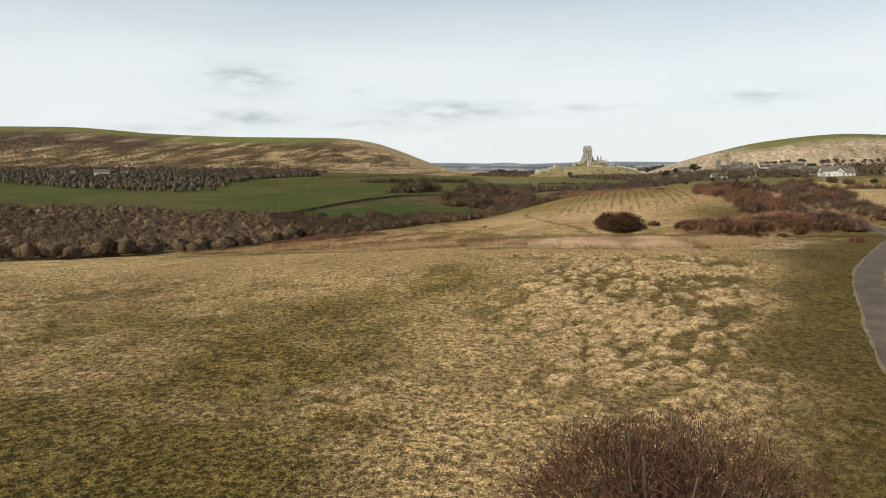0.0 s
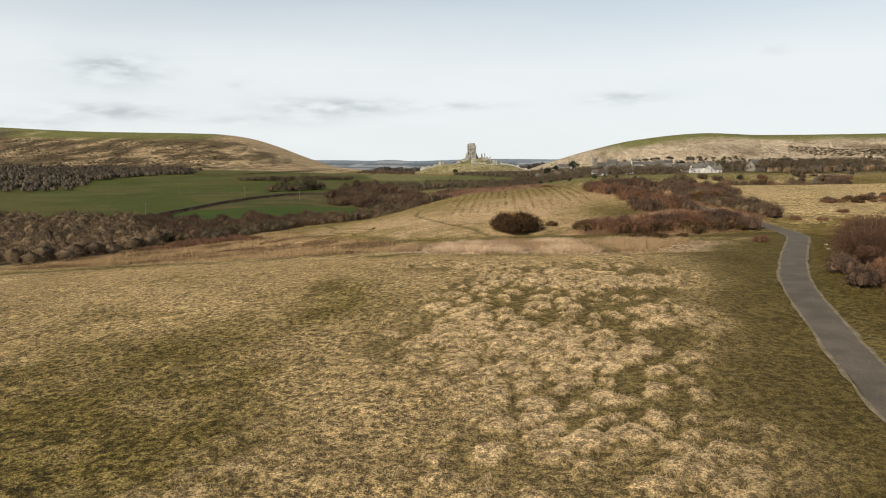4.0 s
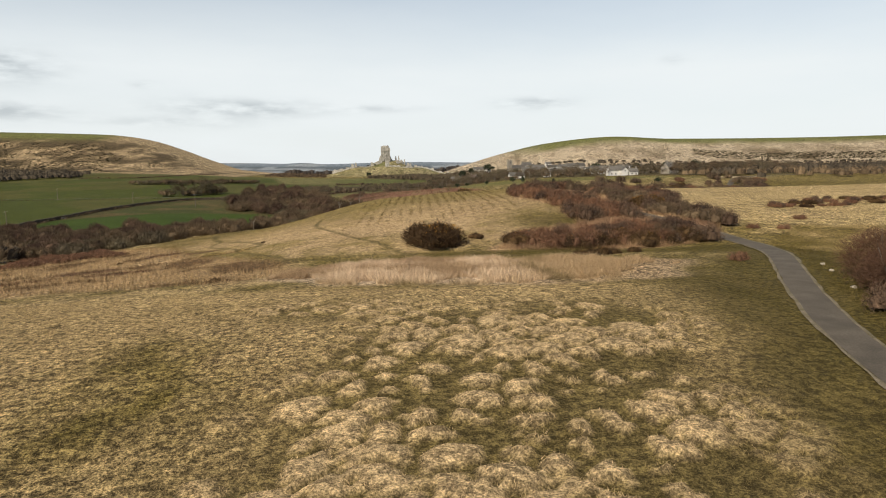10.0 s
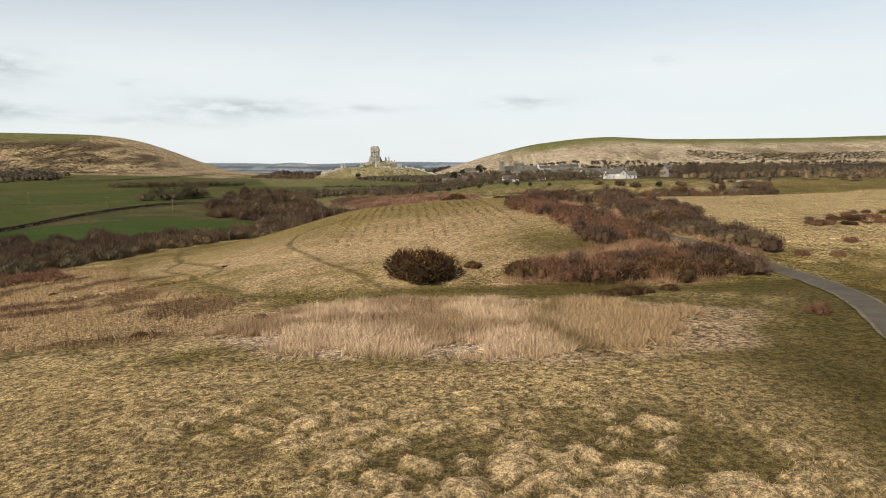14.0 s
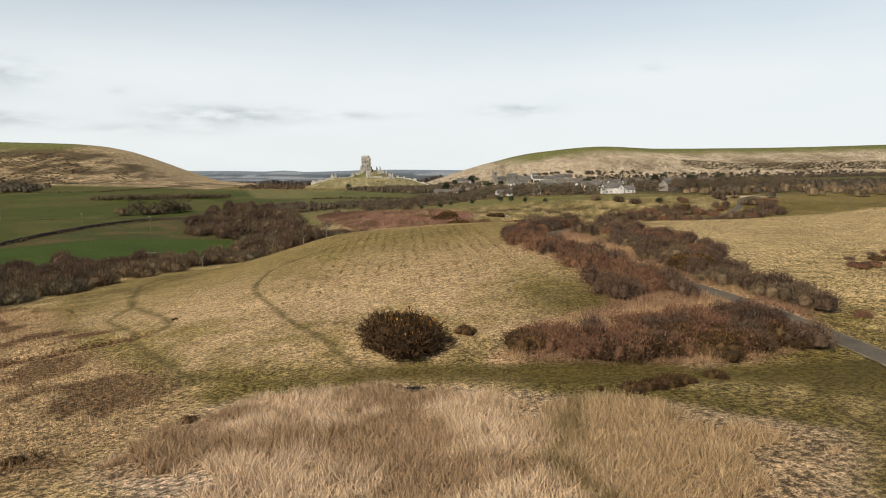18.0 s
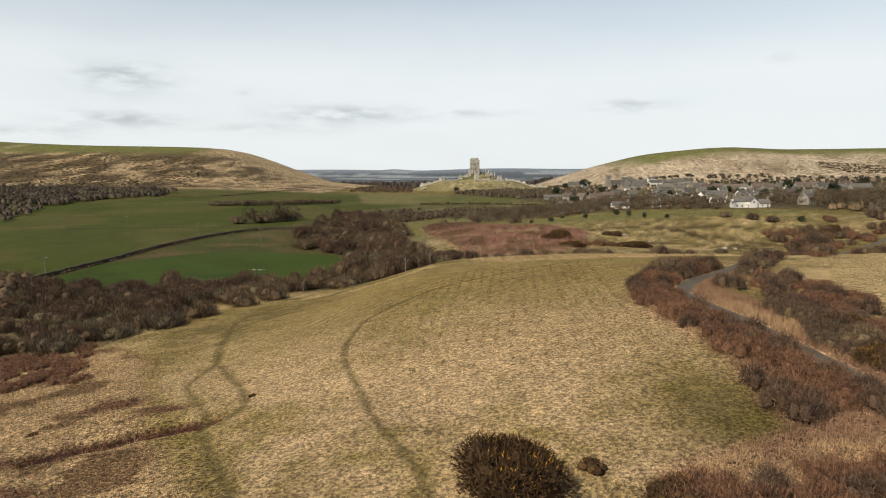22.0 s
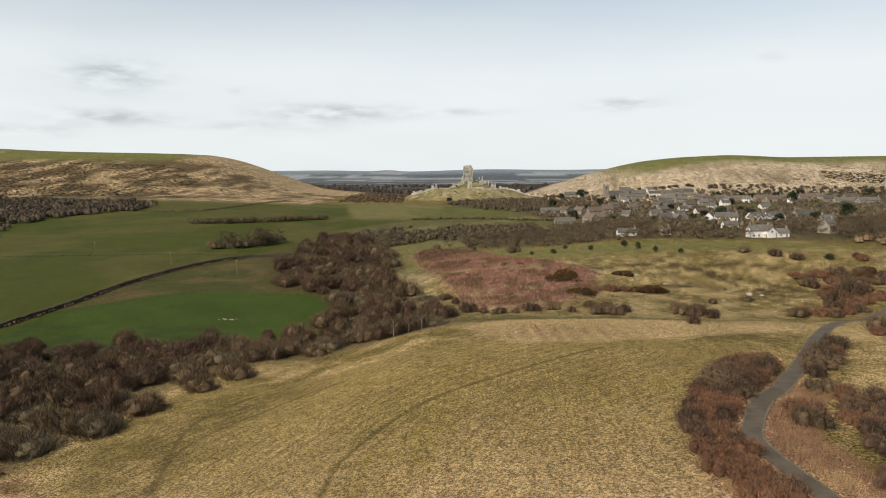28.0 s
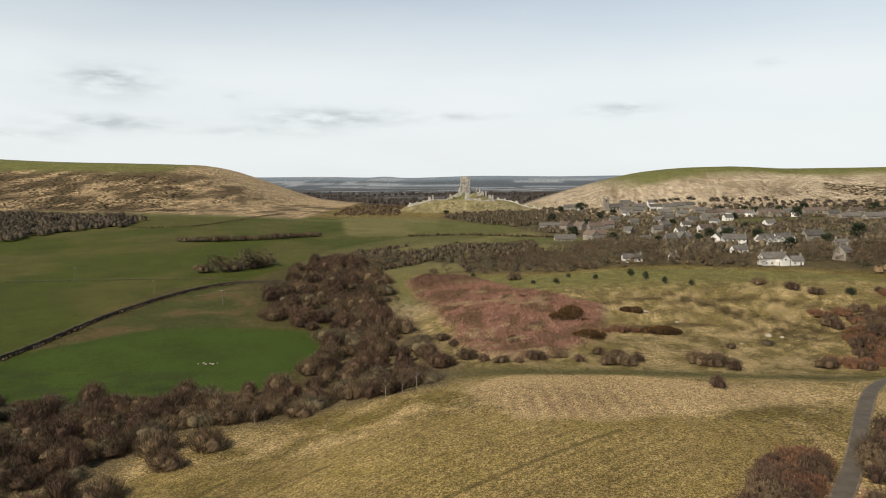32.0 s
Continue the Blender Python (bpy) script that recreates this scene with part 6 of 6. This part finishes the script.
def ruin_wall(parent, a, b, low, high, thick, seed, name="curtain_wall", step=1.6):
    """A length of wall with a broken top between two heights, its foot on the hill."""
    rng = random.Random(seed)
    n = max(2, int(math.hypot(b[0] - a[0], b[1] - a[1]) / step))
    d = math.hypot(b[0] - a[0], b[1] - a[1])
    nx, ny = -(b[1] - a[1]) / d * thick / 2, (b[0] - a[0]) / d * thick / 2
    v, f, h = [], [], rng.uniform(low, high)
    for k in range(n + 1):
        x, y = a[0] + (b[0] - a[0]) * k / n, a[1] + (b[1] - a[1]) * k / n
        h = min(high, max(low, h + rng.uniform(-0.35, 0.35) * (high - low)))
        z = height(x, y)
        for s in (-1, 1):
            v += [(x + s * nx * 1.15, y + s * ny * 1.15, z - 2), (x + s * nx, y + s * ny, z + h * (1 if s < 0 else rng.uniform(0.9, 1.0)))]
        if k:
            i = 4 * k
            f += [(i - 4, i, i + 1, i - 3), (i - 2, i - 1, i + 3, i + 2), (i - 3, i + 1, i + 3, i - 1)]
    f += [(0, 1, 3, 2), (4 * n, 4 * n + 2, 4 * n + 3, 4 * n + 1)]
    return part(name, mesh_of(name, v, f, ruin), parent)


castle = holder("castle_ruin", 0, 0, 0)
KX, KY = 0.0, 1361.0
KZ = height(KX, KY) - 2.0


def keep_piece(name, items, label=""):
    return part(name, mesh_of(name, *boxes(*[(KX + x, KY + y, KZ + z, sx, sy, sz, *k) for x, y, z, sx, sy, sz, *k in items]), ruin), castle, label)


# front wall of the keep: piers with window gaps between, floor by floor
for px, pw, ph in ((-7.4, 2.4, 28.6), (-3.0, 1.8, 30.4), (1.0, 1.6, 30.2), (5.0, 2.0, 30.6), (8.2, 2.2, 26.0)):
    keep_piece("pier", [(px, -7, ph / 2, pw, 2.8, ph, 0.9), (px, -8.2, ph * 0.32, pw * 0.8, 1.6, ph * 0.64, 0.8)])
for fx, spans in ((-4.7, ((0, 9), (11.2, 17), (19.2, 29.6))), (-0.9, ((0, 8), (10.4, 17), (19.4, 30.0))), (2.9, ((0, 10), (12.2, 18), (20.4, 29.8))), (6.3, ((0, 12), (14.2, 25.0)))):
    for lo, hi in spans:
        keep_piece("wall_panel", [(fx, -6.8, (lo + hi) / 2, 2.6, 2.2, hi - lo)])
keep_piece("wall_core", [(-0.2, -5.0, 14.4, 14.6, 1.6, 28.8, 0.98)])
keep_piece("side_wall", [(-7.4, 0, 11.5, 2.2, 12, 23, 0.94), (-7.4, 4.5, 13.0, 2.2, 4, 26, 0.85)])
keep_piece("side_wall", [(7.4, 1, 8.0, 2.2, 11, 16, 0.85), (7.0, -3.5, 11, 2.0, 4, 22, 0.75)])
keep_piece("rear_wall", [(-3, 7, 9, 9, 2.2, 18, 0.9), (4, 7, 6, 5, 2.2, 12, 0.8)])
keep_piece("annexe", [(-9.4, -3, 5.5, 3.5, 8, 11, 0.7), (-11.0, -1, 3.5, 2.4, 5, 7, 0.7)])
keep_piece("annexe", [(9.6, -2, 4.5, 3.5, 7, 10, 0.65), (12, 0, 2.5, 2.4, 4, 6, 0.7)])
# bastion below the keep and the inner ward's front wall
bz = height(3, 1322) - KZ
keep_piece("bastion", [(3.5, -39, bz + 5, 8.5, 7, 17, 0.86), (1.5, -42, bz + 3, 5, 4, 11, 0.8)])
ruin_wall(castle, (9, 1320), (28, 1318), 4.0, 7.0, 2.2, 3)
ruin_wall(castle, (28, 1318), (52, 1326), 1.5, 4.0, 2.0, 4)
ruin_wall(castle, (-6, 1346), (-30, 1346), 1.5, 3.5, 2.0, 5)
# stumps of the palace buildings on the summit
for k, (sx, sy, sw, sh) in enumerate(((20, 1365, 3.2, 8), (26, 1368, 2.4, 11), (31, 1364, 5.0, 6), (37, 1368, 3.0, 10), (44, 1366, 6.0, 7), (49, 1362, 2.6, 9), (24, 1350, 8.0, 5), (-26, 1362, 4.0, 4))):
    z = height(sx, sy)
    part("broken_tower", mesh_of("broken_tower", *boxes((sx, sy, z + sh / 2 - 1, sw, 2.6, sh + 2, 0.72), (sx + sw * 0.35, sy + 0.8, z + sh * 0.3, sw * 0.6, 2.2, sh * 0.7, 0.8)), ruin), castle)
# outer baileys
ruin_wall(castle, (-100, 1338), (-80, 1330), 1.5, 4.5, 2.2, 6)
ruin_wall(castle, (-80, 1330), (-52, 1334), 2.0, 5.5, 2.2, 7)
ruin_wall(castle, (-52, 1334), (-28, 1346), 0.8, 3.0, 2.0, 8)
ruin_wall(castle, (62, 1352), (92, 1340), 1.0, 3.5, 2.0, 9)
ruin_wall(castle, (92, 1340), (128, 1316), 0.6, 2.4, 2.0, 10)
for k, (sx, sy, sw, sh) in enumerate(((-96, 1336, 4, 7), (-62, 1332, 5, 8), (-56, 1333, 3.5, 9), (-84, 1330, 4, 5), (90, 1341, 5, 5), (118, 1322, 4, 4), (70, 1350, 3, 4), (104, 1332, 6, 3.5), (-72, 1331, 6, 4), (58, 1352, 5, 5))):
    z = height(sx, sy)
    part("broken_tower", mesh_of("broken_tower", *boxes((sx, sy, z + sh / 2 - 1, sw, 4.0, sh + 2, 0.8), (sx + sw * 0.3, sy, z + sh * 0.35, sw * 0.7, 4.6, sh * 0.6, 0.85)), ruin), castle)
tagged(castle, "ruined grey stone castle with a tall broken keep on its hill", "castle")
plant([dark_tree], [(-33, 1348), (-20, 1338)], 28, 0.45, 0.6, "bushes on the castle hill")
plant(belt[2:], [(-88, 1290), (-60, 1275), (60, 1300), (90, 1290), (110, 1280), (-110, 1300), (-20, 1290), (20, 1280), (75, 1280), (130, 1270), (150, 1285)], 29, 0.5, 0.9, "bushes on the castle hill")
